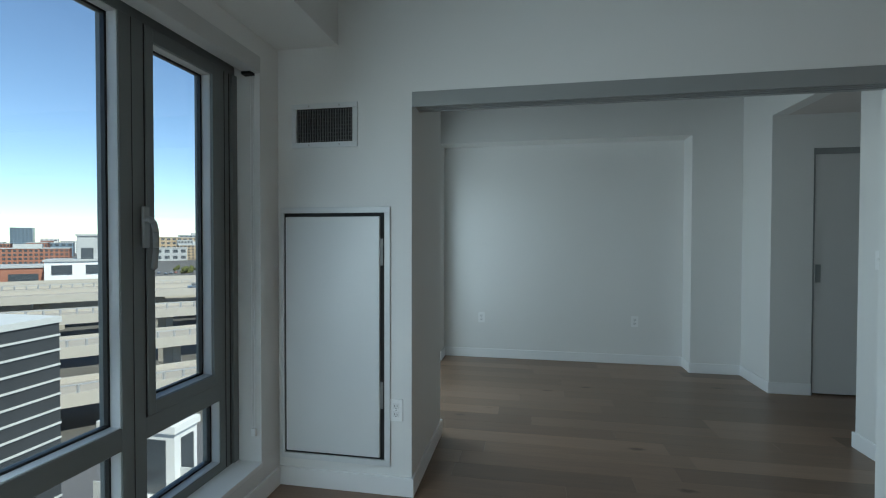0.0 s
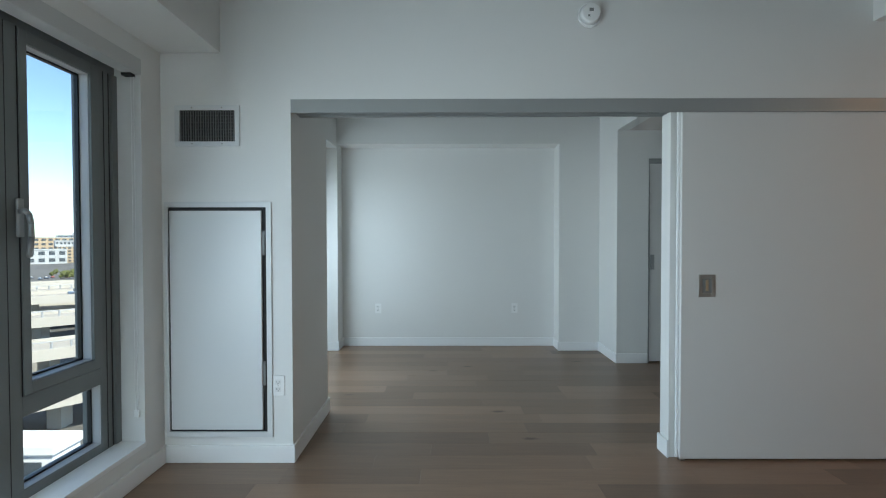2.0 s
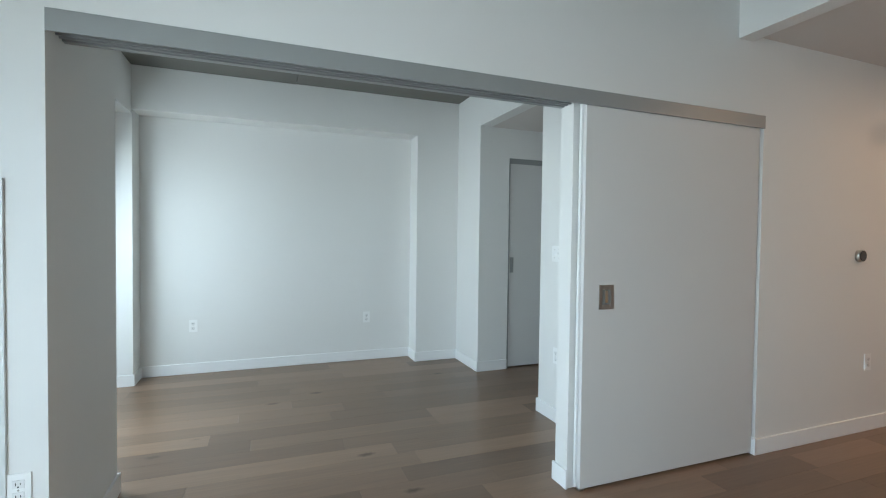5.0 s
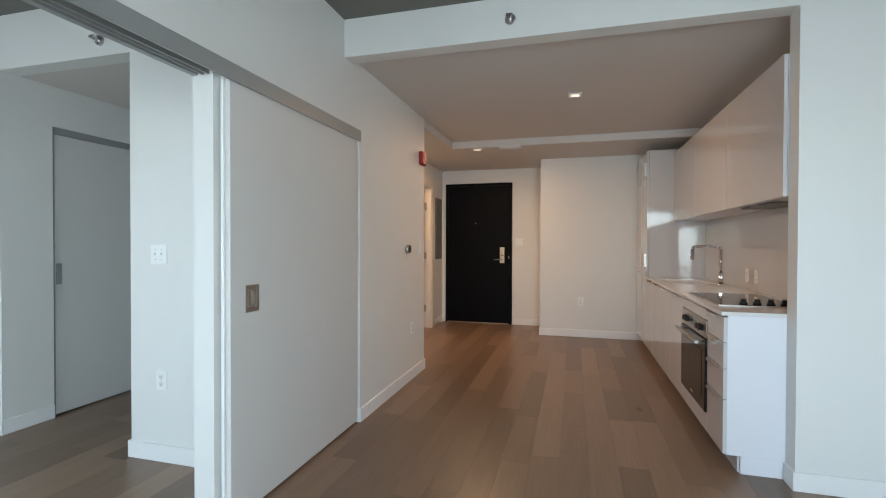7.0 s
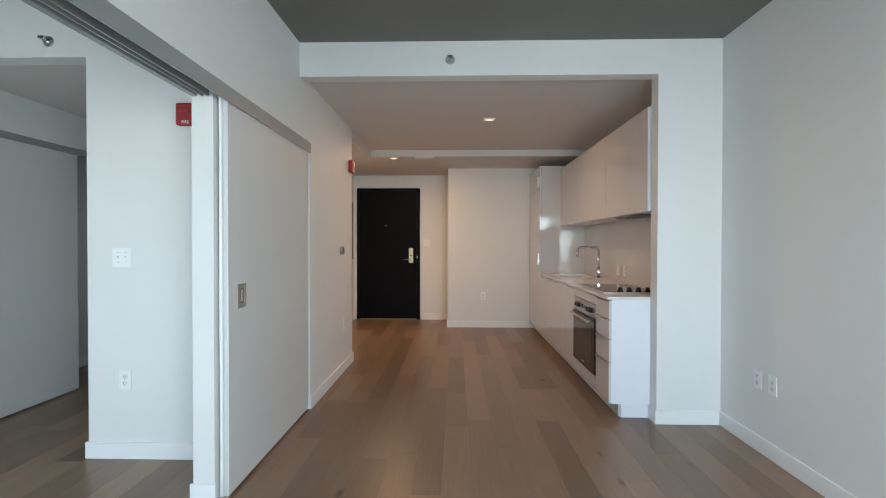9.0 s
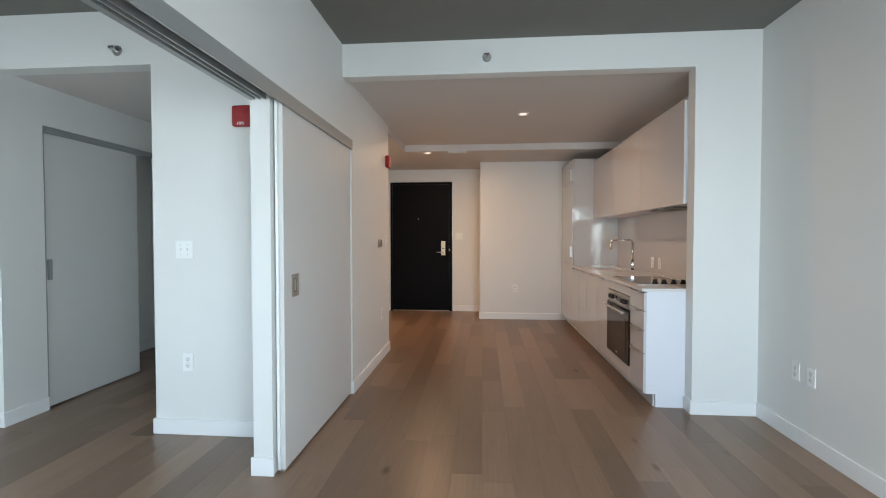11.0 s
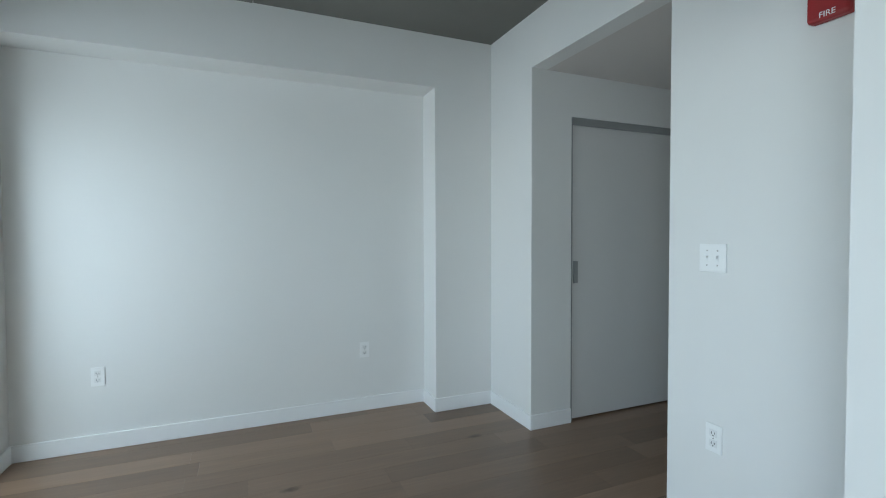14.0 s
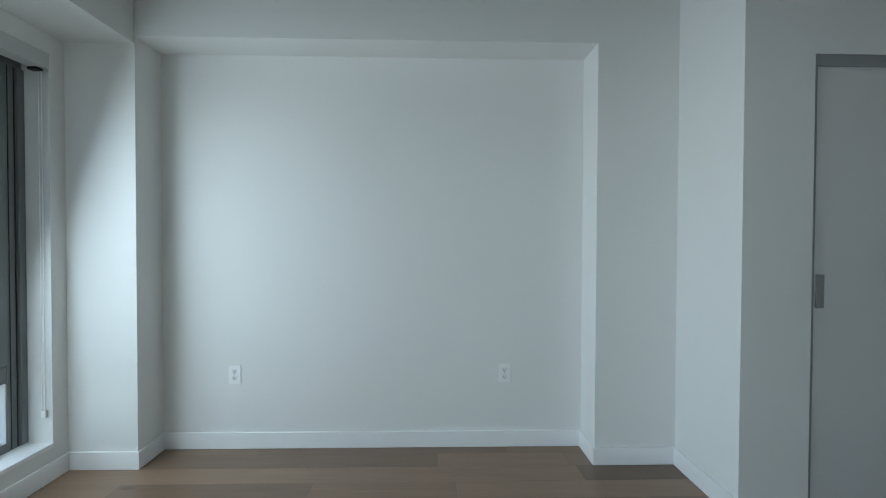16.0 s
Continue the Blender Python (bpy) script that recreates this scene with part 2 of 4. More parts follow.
wall("wall_passage", (2.235, 3.21, -0.10, 4.40, 3.33, TOP), (4.40, 3.21, -0.10, 4.52, 5.40, TOP), (2.44, 4.43, 2.128, 4.40, 4.53, 2.42), (2.44, 5.05, -0.10, 4.40, 5.17, TOP))
wall("wall_bedroom_back", (-1.30, 5.235, -0.10, 2.115, 5.50, TOP))
wall("wall_pier_window_side", (-1.30, 4.985, -0.10, -0.92, 5.235, TOP), label="white painted pier beside the bedroom window")
wall("wall_pier_passage_side", (1.65, 4.985, -0.10, 2.115, 5.235, TOP), label="white painted pier closing the wall recess")
wall("beam_over_recess", (-0.92, 4.985, 2.395, 1.65, 5.235, TOP), label="white painted beam over the wall recess")
wall("wall_bathroom", (5.40, 2.96, -0.10, 5.50, 4.60, 2.62), (6.890, 2.96, -0.10, 6.990, 4.60, 2.62), (5.40, 4.60, -0.10, 6.990, 4.70, 2.62))
wall("beam_window_side", (-1.30, -0.80, 2.355, -0.955, 2.25, CZ - 0.002), (-1.30, 3.05, 2.355, -0.925, 4.985, CZ - 0.002), label="white painted dropped beam over the windows")


def ceiling(name, mat, label, *rows):
    tagged(part(name, boxes(*rows), mat), label, "ceiling", kind="structure")


ceiling("ceiling_living", CONCRETE, "bare grey concrete slab ceiling", (-1.60, -0.90, CZ, 2.755, 2.25, 2.96), (-1.60, 2.25, TOP, 2.99, 2.435, 2.96))
ceiling("ceiling_bedroom", CONCRETE, "bare grey concrete slab ceiling with formwork joints", (-1.30, 2.435, CZ, 0.42, 4.985, 2.96), (0.424, 2.435, CZ + 0.003, 2.115, 4.985, 2.96))
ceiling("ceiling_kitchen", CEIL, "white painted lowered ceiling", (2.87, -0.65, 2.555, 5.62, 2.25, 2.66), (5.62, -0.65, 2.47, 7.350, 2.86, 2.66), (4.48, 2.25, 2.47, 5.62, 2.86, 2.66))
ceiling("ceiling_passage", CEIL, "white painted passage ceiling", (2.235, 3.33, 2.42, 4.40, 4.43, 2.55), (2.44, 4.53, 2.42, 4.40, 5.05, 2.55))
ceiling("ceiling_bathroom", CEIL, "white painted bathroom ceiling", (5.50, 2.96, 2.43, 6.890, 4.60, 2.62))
ceiling("roof_slab", CONCRETE, "concrete slab of the storey above", (-1.62, -0.92, 2.962, 7.74, 5.52, 3.15))


# ---- baseboards ----
def baseboard(x0, y0, x1, y1, h=0.10):
    ob = part("baseboard", boxes((x0, y0, 0.0, x1, y1, h), bevel=0.003), TRIM)
    tagged(ob, "low white painted wooden baseboard", "baseboard", kind="structure")


T = 0.014
for row in [(-1.30, 2.25 - T, -0.541, 2.25), (-0.555, 2.25, -0.541, 3.05 + T), (-1.30, -0.80, -1.30 + T, 2.236), (-1.286, -0.80, 2.755, -0.80 + T),
            (2.755 - T, -0.786, 2.755, -0.345 + T), (2.755, -0.345, 2.86, -0.345 + T),
            (1.645 - T, 2.303, 1.645, 2.432), (2.974, 2.25 - T, 4.494, 2.25), (2.976, 2.25, 2.988, 2.308), (4.48, 2.25, 4.494, 2.846),
            (2.115 - T, 2.435, 2.115, 3.344), (2.115, 3.33, 4.386, 3.344), (2.115 - T, 4.43 - T, 2.115, 4.971), (2.115, 4.43 - T, 2.436, 4.43),
            (1.636, 4.985 - T, 2.115, 4.985), (1.636, 4.985, 1.65, 5.221), (-0.92, 5.221, 1.65, 5.235), (-0.92, 4.985, -0.906, 5.221),
            (-1.286, 4.985 - T, -0.906, 4.985), (-1.30, 3.064, -1.286, 4.985), (-1.30, 3.05, -0.555, 3.064), (2.44, 5.036, 4.40, 5.05),
            (6.620 - T, -0.04, 6.620, 1.225 + T), (6.620, 1.225, 7.336, 1.225 + T), (7.336, 1.225, 7.350, 1.70), (7.336, 2.81, 7.350, 2.86),
            (6.85, 2.846, 7.336, 2.86), (4.494, 2.846, 5.80, 2.86), (4.386, 3.344, 4.40, 5.036)]:
    baseboard(*row)


# ---- windows ----
def bead(parent, a, b, z0, z1):
    """The lining between a pane and the face of its frame, coloured pale for the skylight on the reveal."""
    x0, x1, t = -1.489, -1.446, 0.003
    part("lit_reveal_lining", boxes((x0, a, z0, x1, a + t, z1), (x0, b - t, z0, x1, b, z1), (x0, a + t, z0, x1, b - t, z0 + t), (x0, a + t, z1 - t, x1, b - t, z1)), LIT_REVEAL, parent, "frame reveal lining, skylight put into its pale colour")


def window(name, y0, y1, mull, jamb=0.108):
    """A fixed light beside a casement at the y1 end, over low fixed lights; mull: near edges of the mullions."""
    w = thing(name, "tall grey metal window with casement and low fixed panes", "window", kind="structure")
    xi, xo = -1.44, -1.54
    fr = [(xo, y0, 0.19, xi, y0 + 0.05, 2.26), (xo, y1 - jamb, 0.19, xi, y1, 2.26), (xo, y0 + 0.05, 0.19, xi, y1 - jamb, 0.239), (xo, y0 + 0.05, 2.17, xi, y1 - jamb, 2.26)]
    cells = []
    edges = [y0 + 0.05] + [e for a in mull for e in a] + [y1 - jamb]
    for a in mull:
        fr.append((xo, a[0], 0.239, xi, a[1], 2.17))
    for a, b in zip(edges[::2], edges[1::2]):
        fr.append((xo, a, 0.547, xi, b, 0.632))
        cells.append((a, b))
    part("window_frame", boxes(*fr, bevel=0.0015), FRAME, w, "dark grey coated metal frame")
    for n, (a, b) in enumerate(cells):
        bead(w, a, b, 0.239, 0.547)
        part("pane", boxes((-1.502, a, 0.239, -1.496, b, 0.547)), GLASS, w).visible_shadow = False
        g = 0.012
        part("gasket", boxes((-1.508, a, 0.239, -1.490, a + g, 0.547), (-1.508, b - g, 0.239, -1.490, b, 0.547), (-1.508, a + g, 0.239, -1.490, b - g, 0.239 + g), (-1.508, a + g, 0.547 - g, -1.490, b - g, 0.547)), GASKET, w)
        if n < len(cells) - 1:
            bead(w, a, b, 0.632, 2.17)
            part("pane", boxes((-1.502, a, 0.632, -1.496, b, 2.17)), GLASS, w).visible_shadow = False
            part("gasket", boxes((-1.508, a, 0.632, -1.490, a + g, 2.17), (-1.508, b - g, 0.632, -1.490, b, 2.17), (-1.508, a + g, 0.632, -1.490, b - g, 0.632 + g), (-1.508, a + g, 2.17 - g, -1.490, b - g, 2.17)), GASKET, w)
    a, b = cells[-1]
    s = part("casement", boxes((-1.53, a + 0.002, 0.636, -1.432, a + 0.04, 2.166), (-1.53, b - 0.053, 0.636, -1.432, b - 0.002, 2.166),
                               (-1.53, a + 0.04, 0.636, -1.432, b - 0.053, 0.687), (-1.53, a + 0.04, 2.113, -1.432, b - 0.053, 2.166), bevel=0.002), FRAME, w, "opening grey sash")
    ga, gb = a + 0.04, b - 0.053
    bead(s, ga, gb, 0.687, 2.113)
    part("pane", boxes((-1.502, ga, 0.687, -1.496, gb, 2.113)), GLASS, s).visible_shadow = False
    part("gasket", boxes((-1.508, ga, 0.687, -1.490, ga + 0.012, 2.113), (-1.508, gb - 0.012, 0.687, -1.490, gb, 2.113), (-1.508, ga, 0.687, -1.490, gb, 0.699), (-1.508, ga, 2.101, -1.490, gb, 2.113)), GASKET, s)
    part("seam", boxes((-1.4395, a - 0.003, 0.632, -1.437, a + 0.001, 2.17), (-1.4395, a - 0.06, 0.239, -1.4385, a - 0.057, 2.17),
                         (-1.4395, y1 - 0.088, 0.20, -1.4375, y1 - 0.084, 2.16), (-1.4395, y1 - 0.052, 0.20, -1.4375, y1 - 0.047, 2.16)), GASKET, w)
    part("frame_lip", boxes((-1.4398, y1 - 0.040, 0.20, -1.425, y1 - 0.001, 2.16), bevel=0.002), FRAME, w, "raised grey outer lip of the frame")
    bm = boxes((-1.432, a - 0.028, 1.30, -1.418, a + 0.002, 1.46), bevel=0.005)
    part("handle_base", bm, ALU, s, "grey handle rose")
    bm = bmesh.new()
    pts = [(-1.42, a - 0.020, 1.405), (-1.400, a - 0.018, 1.410), (-1.388, a - 0.012, 1.395), (-1.384, a - 0.008, 1.36), (-1.384, a - 0.007, 1.30), (-1.390, a - 0.010, 1.225)]
    for p, q in zip(pts, pts[1:]):
        tube(bm, p, q, 0.011, seg=12)
    for p in pts[1:]:
        bmesh.ops.create_uvsphere(bm, u_segments=10, v_segments=6, radius=0.011, matrix=Matrix.Translation(p))
    part("handle", bm, ALU, s, "grey curved lever handle", smooth=True)
    part("window_sill", boxes((-1.44, y0, 0.172, -1.292, y1, 0.197), bevel=0.003), TRIM, w, "white painted sill")
    # shade cassette and its bead chain
    sh = thing("roller_shade", "grey metal roller shade cassette with bead chain, rolled up", "window shade")
    part("cassette", boxes((-1.372, y0 + 0.01, 2.167, -1.29, y1 - 0.006, 2.249), bevel=0.004), SHADE, sh)
    part("end_cap", boxes((-1.37, y1 - 0.05, 2.154, -1.32, y1 - 0.012, 2.167)), GASKET, sh)
    part("chain_guide", boxes((-1.345, y1 - 0.022, 0.335, -1.32, y1 - 0.008, 0.375), bevel=0.003), PLATE, sh, "small plastic chain tensioner")
    for dx in (-1.341, -1.326):
        part("chain", tube(bmesh.new(), (dx, y1 - 0.016, 0.36), (dx, y1 - 0.016, 2.155), 0.0022, seg=8), PLATE, sh)


window("window_1", -0.72, 2.075, [(-0.42, -0.31), (1.39, 1.502)], 0.126)
window("window_2", 3.25, 4.88, [(4.215, 4.325)])


# ---- partition: vent, access panel, track and sliding door ----
def air_vent():
    v = thing("air_vent", "white metal wall air grille with black gaps", "air vent")
    x0, x1, z0, z1, y = -1.216, -0.845, 1.823, 2.056, 2.25
    # Dark sheet on the wall face paints the shade behind the slats.
    part("backing", boxes((x0 + 0.02, y - 0.003, z0 + 0.02, x1 - 0.02, y - 0.0005, z1 - 0.02)), GAP_SHADE, v)
    part("frame", boxes((x0, y - 0.010, z0, x1, y - 0.0005, z0 + 0.028), (x0, y - 0.010, z1 - 0.028, x1, y - 0.0005, z1), (x0, y - 0.010, z0 + 0.028, x0 + 0.028, y - 0.0005, z1 - 0.028), (x1 - 0.028, y - 0.010, z0 + 0.028, x1, y - 0.0005, z1 - 0.028), bevel=0.002), ACCESS, v)
    n = 22
    bm0 = mesh_of(boxes((-0.0013, -0.004, 0, 0.0013, 0.004, z1 - z0 - 0.056)), "slat", GREYBOX)
    for i in range(n):
        o = new("slat", bm0)
        o.parent = v
        o.location = (x0 + 0.028 + (i + 0.5) * (x1 - x0 - 0.056) / n, y - 0.007, z0 + 0.028)
    bm1 = mesh_of(boxes((x0 + 0.028, -0.001, -0.001, x1 - 0.028, 0.001, 0.001)), "crossbar", GREYBOX)
    for i in range(9):
        o = new("crossbar", bm1)
        o.parent = v
        o.location = (0, y - 0.0045, z0 + 0.028 + (i + 0.5) * (z1 - z0 - 0.056) / 9)
    for px in (x0 + 0.10, x1 - 0.10):
        for pz in (z0 + 0.014, z1 - 0.014):
            part("screw", tube(bmesh.new(), (px, y - 0.012, pz), (px, y - 0.009, pz), 0.004, seg=10), NICKEL, v)


air_vent()


def access_panel():
    p = thing("access_panel", "pale grey metal access door in its frame", "access panel")
    x0, x1, z0, z1, y = -1.282, -0.668, 0.149, 1.506, 2.25
    # Dark sheet paints the shade in the gap round the door.
    part("backing", boxes((x0 + 0.02, y - 0.003, z0 + 0.02, x1 - 0.02, y - 0.0005, z1 - 0.02)), GAP_SHADE, p)
    f = 0.031
    part("frame", boxes((x0, y - 0.012, z0, x1, y - 0.0005, z0 + f), (x0, y - 0.012, z1 - f, x1, y - 0.0005, z1), (x0, y - 0.012, z0 + f, x0 + 0.02, y - 0.0005, z1 - f), (x1 - f, y - 0.012, z0 + f, x1, y - 0.0005, z1 - f), bevel=0.002), ACCESS, p)
    d = part("door", boxes((-1.248, y - 0.020, 0.196, -0.722, y - 0.004, 1.455), bevel=0.003), ACCESS, p, "slightly glossy pale grey steel door")
    for pz in (0.45, 1.2):
        part("hinge", boxes((-0.722, y - 0.012, pz, -0.706, y - 0.004, pz + 0.14), bevel=0.001), GREYBOX, p)


access_panel()


def sliding_door():
    tr = thing("door_track", "grey aluminium double track above the wide opening", "door track")
    part("fascia", boxes((-0.553, 2.243, 2.012, 2.995, 2.253, 2.089), bevel=0.001), ALU, tr)
    part("rail", boxes((-0.553, 2.270, 2.050, 2.988, 2.276, 2.089), (-0.553, 2.302, 2.050, 2.988, 2.310, 2.089)), ALU, tr)
    part("channel", boxes((-0.553, 2.255, 2.085, 2.988, 2.268, 2.089), (-0.553, 2.278, 2.085, 2.988, 2.300, 2.089)), GREYBOX, tr, "dark inside of the track")
    for a, c in ((2.330, 2.337), (2.360, 2.367), (2.390, 2.418)):
        part("lower_lip", boxes((-0.553, a, 2.030, 1.643, c, 2.0895)), ALU, tr)
    d = thing("sliding_door", "wide plain white sliding door, pushed open beside the opening", "sliding door")
    part("leaf", boxes((1.687, 2.259, 0.014, 2.972, 2.300, 2.055), bevel=0.003), DOORW, d)
    part("rear_edge", boxes((1.675, 2.285, 0.014, 1.6865, 2.301, 2.05), bevel=0.002), TRIM, d)
    h = part("flush_pull", boxes((1.786, 2.2555, 0.955, 1.807, 2.2585, 1.085), (1.861, 2.2555, 0.955, 1.882, 2.2585, 1.085), (1.807, 2.2555, 1.06, 1.861, 2.2585, 1.085), (1.807, 2.2555, 0.955, 1.861, 2.2585, 0.98), bevel=0.0008), NICKEL, d, "square satin metal flush pull")
    part("recess", boxes((1.807, 2.2578, 0.98, 1.861, 2.2586, 1.06)), GREYBOX, h)
    part("finger_bar", boxes((1.826, 2.2560, 0.99, 1.842, 2.2576, 1.055), bevel=0.0005), BRASS, h)
    part("floor_guide", boxes((1.69, 2.265, 0.001, 1.72, 2.295, 0.013)), NICKEL, d)


sliding_door()


# ---- switches, outlets, detectors ----
def facing(ob, x, y, z, n):
    """Turns a thing built facing -y to face the side n and puts it at its place."""
    ob.matrix_basis = pose(x, y, z, 0, 0, {"-y": 0, "+x": 90, "+y": 180, "-x": -90}[n])
    return ob


def outlet():
    o = thing("outlet", "white duplex wall outlet", "outlet", "wall outlets")
    part("plate", boxes((-0.036, -0.006, -0.058, 0.036, -0.0005, 0.058), bevel=0.002), PLATE, o)
    for dz in (-0.021, 0.021):
        s = part("socket", boxes((-0.017, -0.008, dz - 0.0145, 0.017, -0.0062, dz + 0.0145), bevel=0.0008), SOCKET, o)
        part("slot", boxes((-0.008, -0.0085, dz - 0.004, -0.0055, -0.0081, dz + 0.006), (0.0055, -0.0085, dz - 0.003, 0.008, -0.0081, dz + 0.005), (-0.0025, -0.0085, dz - 0.0115, 0.0025, -0.0081, dz - 0.007)), SLOT, s)
    part("screw", tube(bmesh.new(), (0, -0.0078, 0), (0, -0.006, 0), 0.003, seg=8), NICKEL, o)
    return o


first = facing(outlet(), -0.637, 2.25, 0.447, "-y")
for x, y, z, n in [(-0.487, 5.235, 0.455, "-y"), (1.17, 5.235, 0.458, "-y"), (2.115, 3.10, 0.478, "-x"), (4.11, 2.25, 0.485, "-y"), (6.620, 0.677, 0.487, "-x"),
                   (2.34, -0.80, 0.45, "+y"), (2.20, -0.80, 0.45, "+y"), (4.22, -0.645, 1.02, "+y"), (4.42, -0.645, 1.02, "+y")]:
    copy_thing(first, pose(x, y, z, 0, 0, {"-y": 0, "+x": 90, "+y": 180, "-x": -90}[n]))


def wall_switch(gangs, label):
    o = thing("light_switch", label, "light switch", "light switches")
    w = 0.036 + 0.023 * (gangs - 1)
    part("plate", boxes((-w, -0.006, -0.058, w, -0.0005, 0.058), bevel=0.002), PLATE, o)
    for g in range(gangs):
        c = (g - (gangs - 1) / 2) * 0.046
        t = part("toggle", boxes((c - 0.0055, -0.008, -0.013, c + 0.0055, -0.0062, 0.013), bevel=0.0008), TRIM, o)
        part("lever", boxes((c - 0.004, -0.019, -0.002, c + 0.004, -0.0082, 0.009), bevel=0.001), PLATE, t)
        for dz in (-0.03, 0.03):
            part("screw", tube(bmesh.new(), (c, -0.0075, dz), (c, -0.006, dz), 0.003, seg=8), NICKEL, o)
    return o


facing(wall_switch(2, "white double toggle switch plate"), 2.115, 3.115, 1.216, "-x")
facing(wall_switch(1, "white single toggle switch plate"), 4.335, 2.25, 1.252, "-y")
facing(wall_switch(2, "white double toggle switch beside the entry door"), 7.350, 1.60, 1.31, "-x")


def fire_alarm(label):
    o = thing("fire_alarm", label, "fire alarm", "fire alarms")
    bm = boxes((-0.063, -0.045, -0.066, 0.063, -0.0005, 0.066), bevel=0.012)
    part("housing", bm, RED, o, "deep red plastic housing")
    part("strobe", boxes((-0.030, -0.050, 0.005, 0.030, -0.0455, 0.035), bevel=0.003), RED, o, "red tinted strobe lens")
    cu = bpy.data.curves.new("lettering", "FONT")
    cu.body, cu.size, cu.align_x, cu.extrude = "FIRE", 0.026, "CENTER", 0.0005
    tx = new("lettering_source", cu)
    bpy.context.view_layer.update()
    me = bpy.data.meshes.new_from_object(tx.evaluated_get(bpy.context.evaluated_depsgraph_get()))
    bpy.data.objects.remove(tx)
    me.materials.clear()
    me.materials.append(PLATE)
    le = tagged(new("lettering", me), "white letters FIRE")
    le.parent = o
    le.matrix_basis = pose(0, -0.0462, -0.058, 90, 0, 0)
    return o


facing(fire_alarm("red wall fire alarm strobe by the passage"), 2.115, 2.70, 2.065, "-x")
facing(fire_alarm("red wall fire alarm strobe near the hall corner"), 4.36, 2.25, 2.128, "-y")


def thermostat():
    o = thing("thermostat", "round steel thermostat with dark face", "thermostat")
    part("ring", tube(bmesh.new(), (0, -0.028, 0), (0, -0.0005, 0), 0.042, seg=36), STEEL, o, smooth=True)
    part("face", tube(bmesh.new(), (0, -0.0305, 0), (0, -0.0282, 0), 0.036, seg=36), BLACKGLASS, o, "glossy black display")
    return facing(o, 3.97, 2.25, 1.233, "-y")


thermostat()


def smoke_detector():
    o = thing("smoke_detector", "round white smoke detector high on the wall", "smoke detector")
    part("base", tube(bmesh.new(), (0, -0.014, 0), (0, -0.0005, 0), 0.068, seg=40), PLATE, o, smooth=True)
    part("cover", tube(bmesh.new(), (0, -0.014, 0), (0, -0.044, 0), 0.060, 0.047, seg=40), PLATE, o, smooth=True)
    part("grille", boxes((-0.012, -0.047, 0.005, 0.012, -0.0442, 0.022), (-0.02, -0.046, -0.024, -0.008, -0.0442, -0.014)), GREYBOX, o)
    return facing(o, 1.148, 2.25, 2.558, "-y")


smoke_detector()


def sprinkler():
    o = thing("sprinkler", "small chrome sidewall sprinkler head with escutcheon", "sprinkler", "sidewall sprinklers")
    part("escutcheon", tube(bmesh.new(), (0, -0.008, 0), (0, -0.0005, 0), 0.030, 0.034, seg=24), STEEL, o, "steel cover plate", smooth=True)
    part("body", tube(bmesh.new(), (0, -0.05, 0), (0, -0.008, 0), 0.010, 0.014, seg=16), CHROME, o, smooth=True)
    part("deflector", boxes((-0.018, -0.056, -0.004, 0.018, -0.0505, 0.012), bevel=0.001), CHROME, o)
    return o


s1 = facing(sprinkler(), 2.755, 1.15, 2.635, "-x")
copy_thing(s1, pose(2.115, 3.56, 2.515, 0, 0, -90))


def downlight(x, y, z, square, label):
    o = thing("downlight", label, "ceiling light", "recessed downlights")
    if square:
        part("trim", boxes((-0.055, -0.055, -0.006, 0.055, -0.035, -0.0005), (-0.055, 0.035, -0.006, 0.055, 0.055, -0.0005), (-0.055, -0.035, -0.006, -0.035, 0.035, -0.0005), (0.035, -0.035, -0.006, 0.055, 0.035, -0.0005)), PLATE, o)
        part("lens", boxes((-0.035, -0.035, -0.003, 0.035, 0.035, -0.0005)), LED, o, "faintly glowing warm lens")
    else:
        part("trim", tube(bmesh.new(), (0, 0, -0.006), (0, 0, -0.0005), 0.06, seg=32), PLATE, o)
        # The round lens is an unlit fixture; its glow is added.
        part("lens", tube(bmesh.new(), (0, 0, -0.0085), (0, 0, -0.0062), 0.042, seg=32), LED, o, "faintly glowing warm lens")
    o.location = (x, y, z)


downlight(4.08, 0.77, 2.555, True, "small square recessed downlight, lit")
downlight(5.72, 1.95, 2.47, False, "small round recessed downlight with an added glow")


def ceiling_vent():
    o = thing("ceiling_vent", "white slotted ceiling vent", "air vent", at=(5.68, 1.53, 2.47))
    part("frame", boxes((-0.07, -0.13, -0.008, 0.07, -0.115, -0.0005), (-0.07, 0.115, -0.008, 0.07, 0.13, -0.0005), (-0.07, -0.115, -0.008, -0.055, 0.115, -0.0005), (0.055, -0.115, -0.008, 0.07, 0.115, -0.0005)), PLATE, o)
    # Dark sheet for the shade between the ceiling slats.
    part("backing", boxes((-0.055, -0.115, -0.002, 0.055, 0.115, -0.0005)), SLOT, o)
    for i in range(4):
        x = -0.04 + i * 0.0267
        part("slat", boxes((x - 0.008, -0.115, -0.006, x + 0.006, 0.115, -0.0025)), PLATE, o)


ceiling_vent()


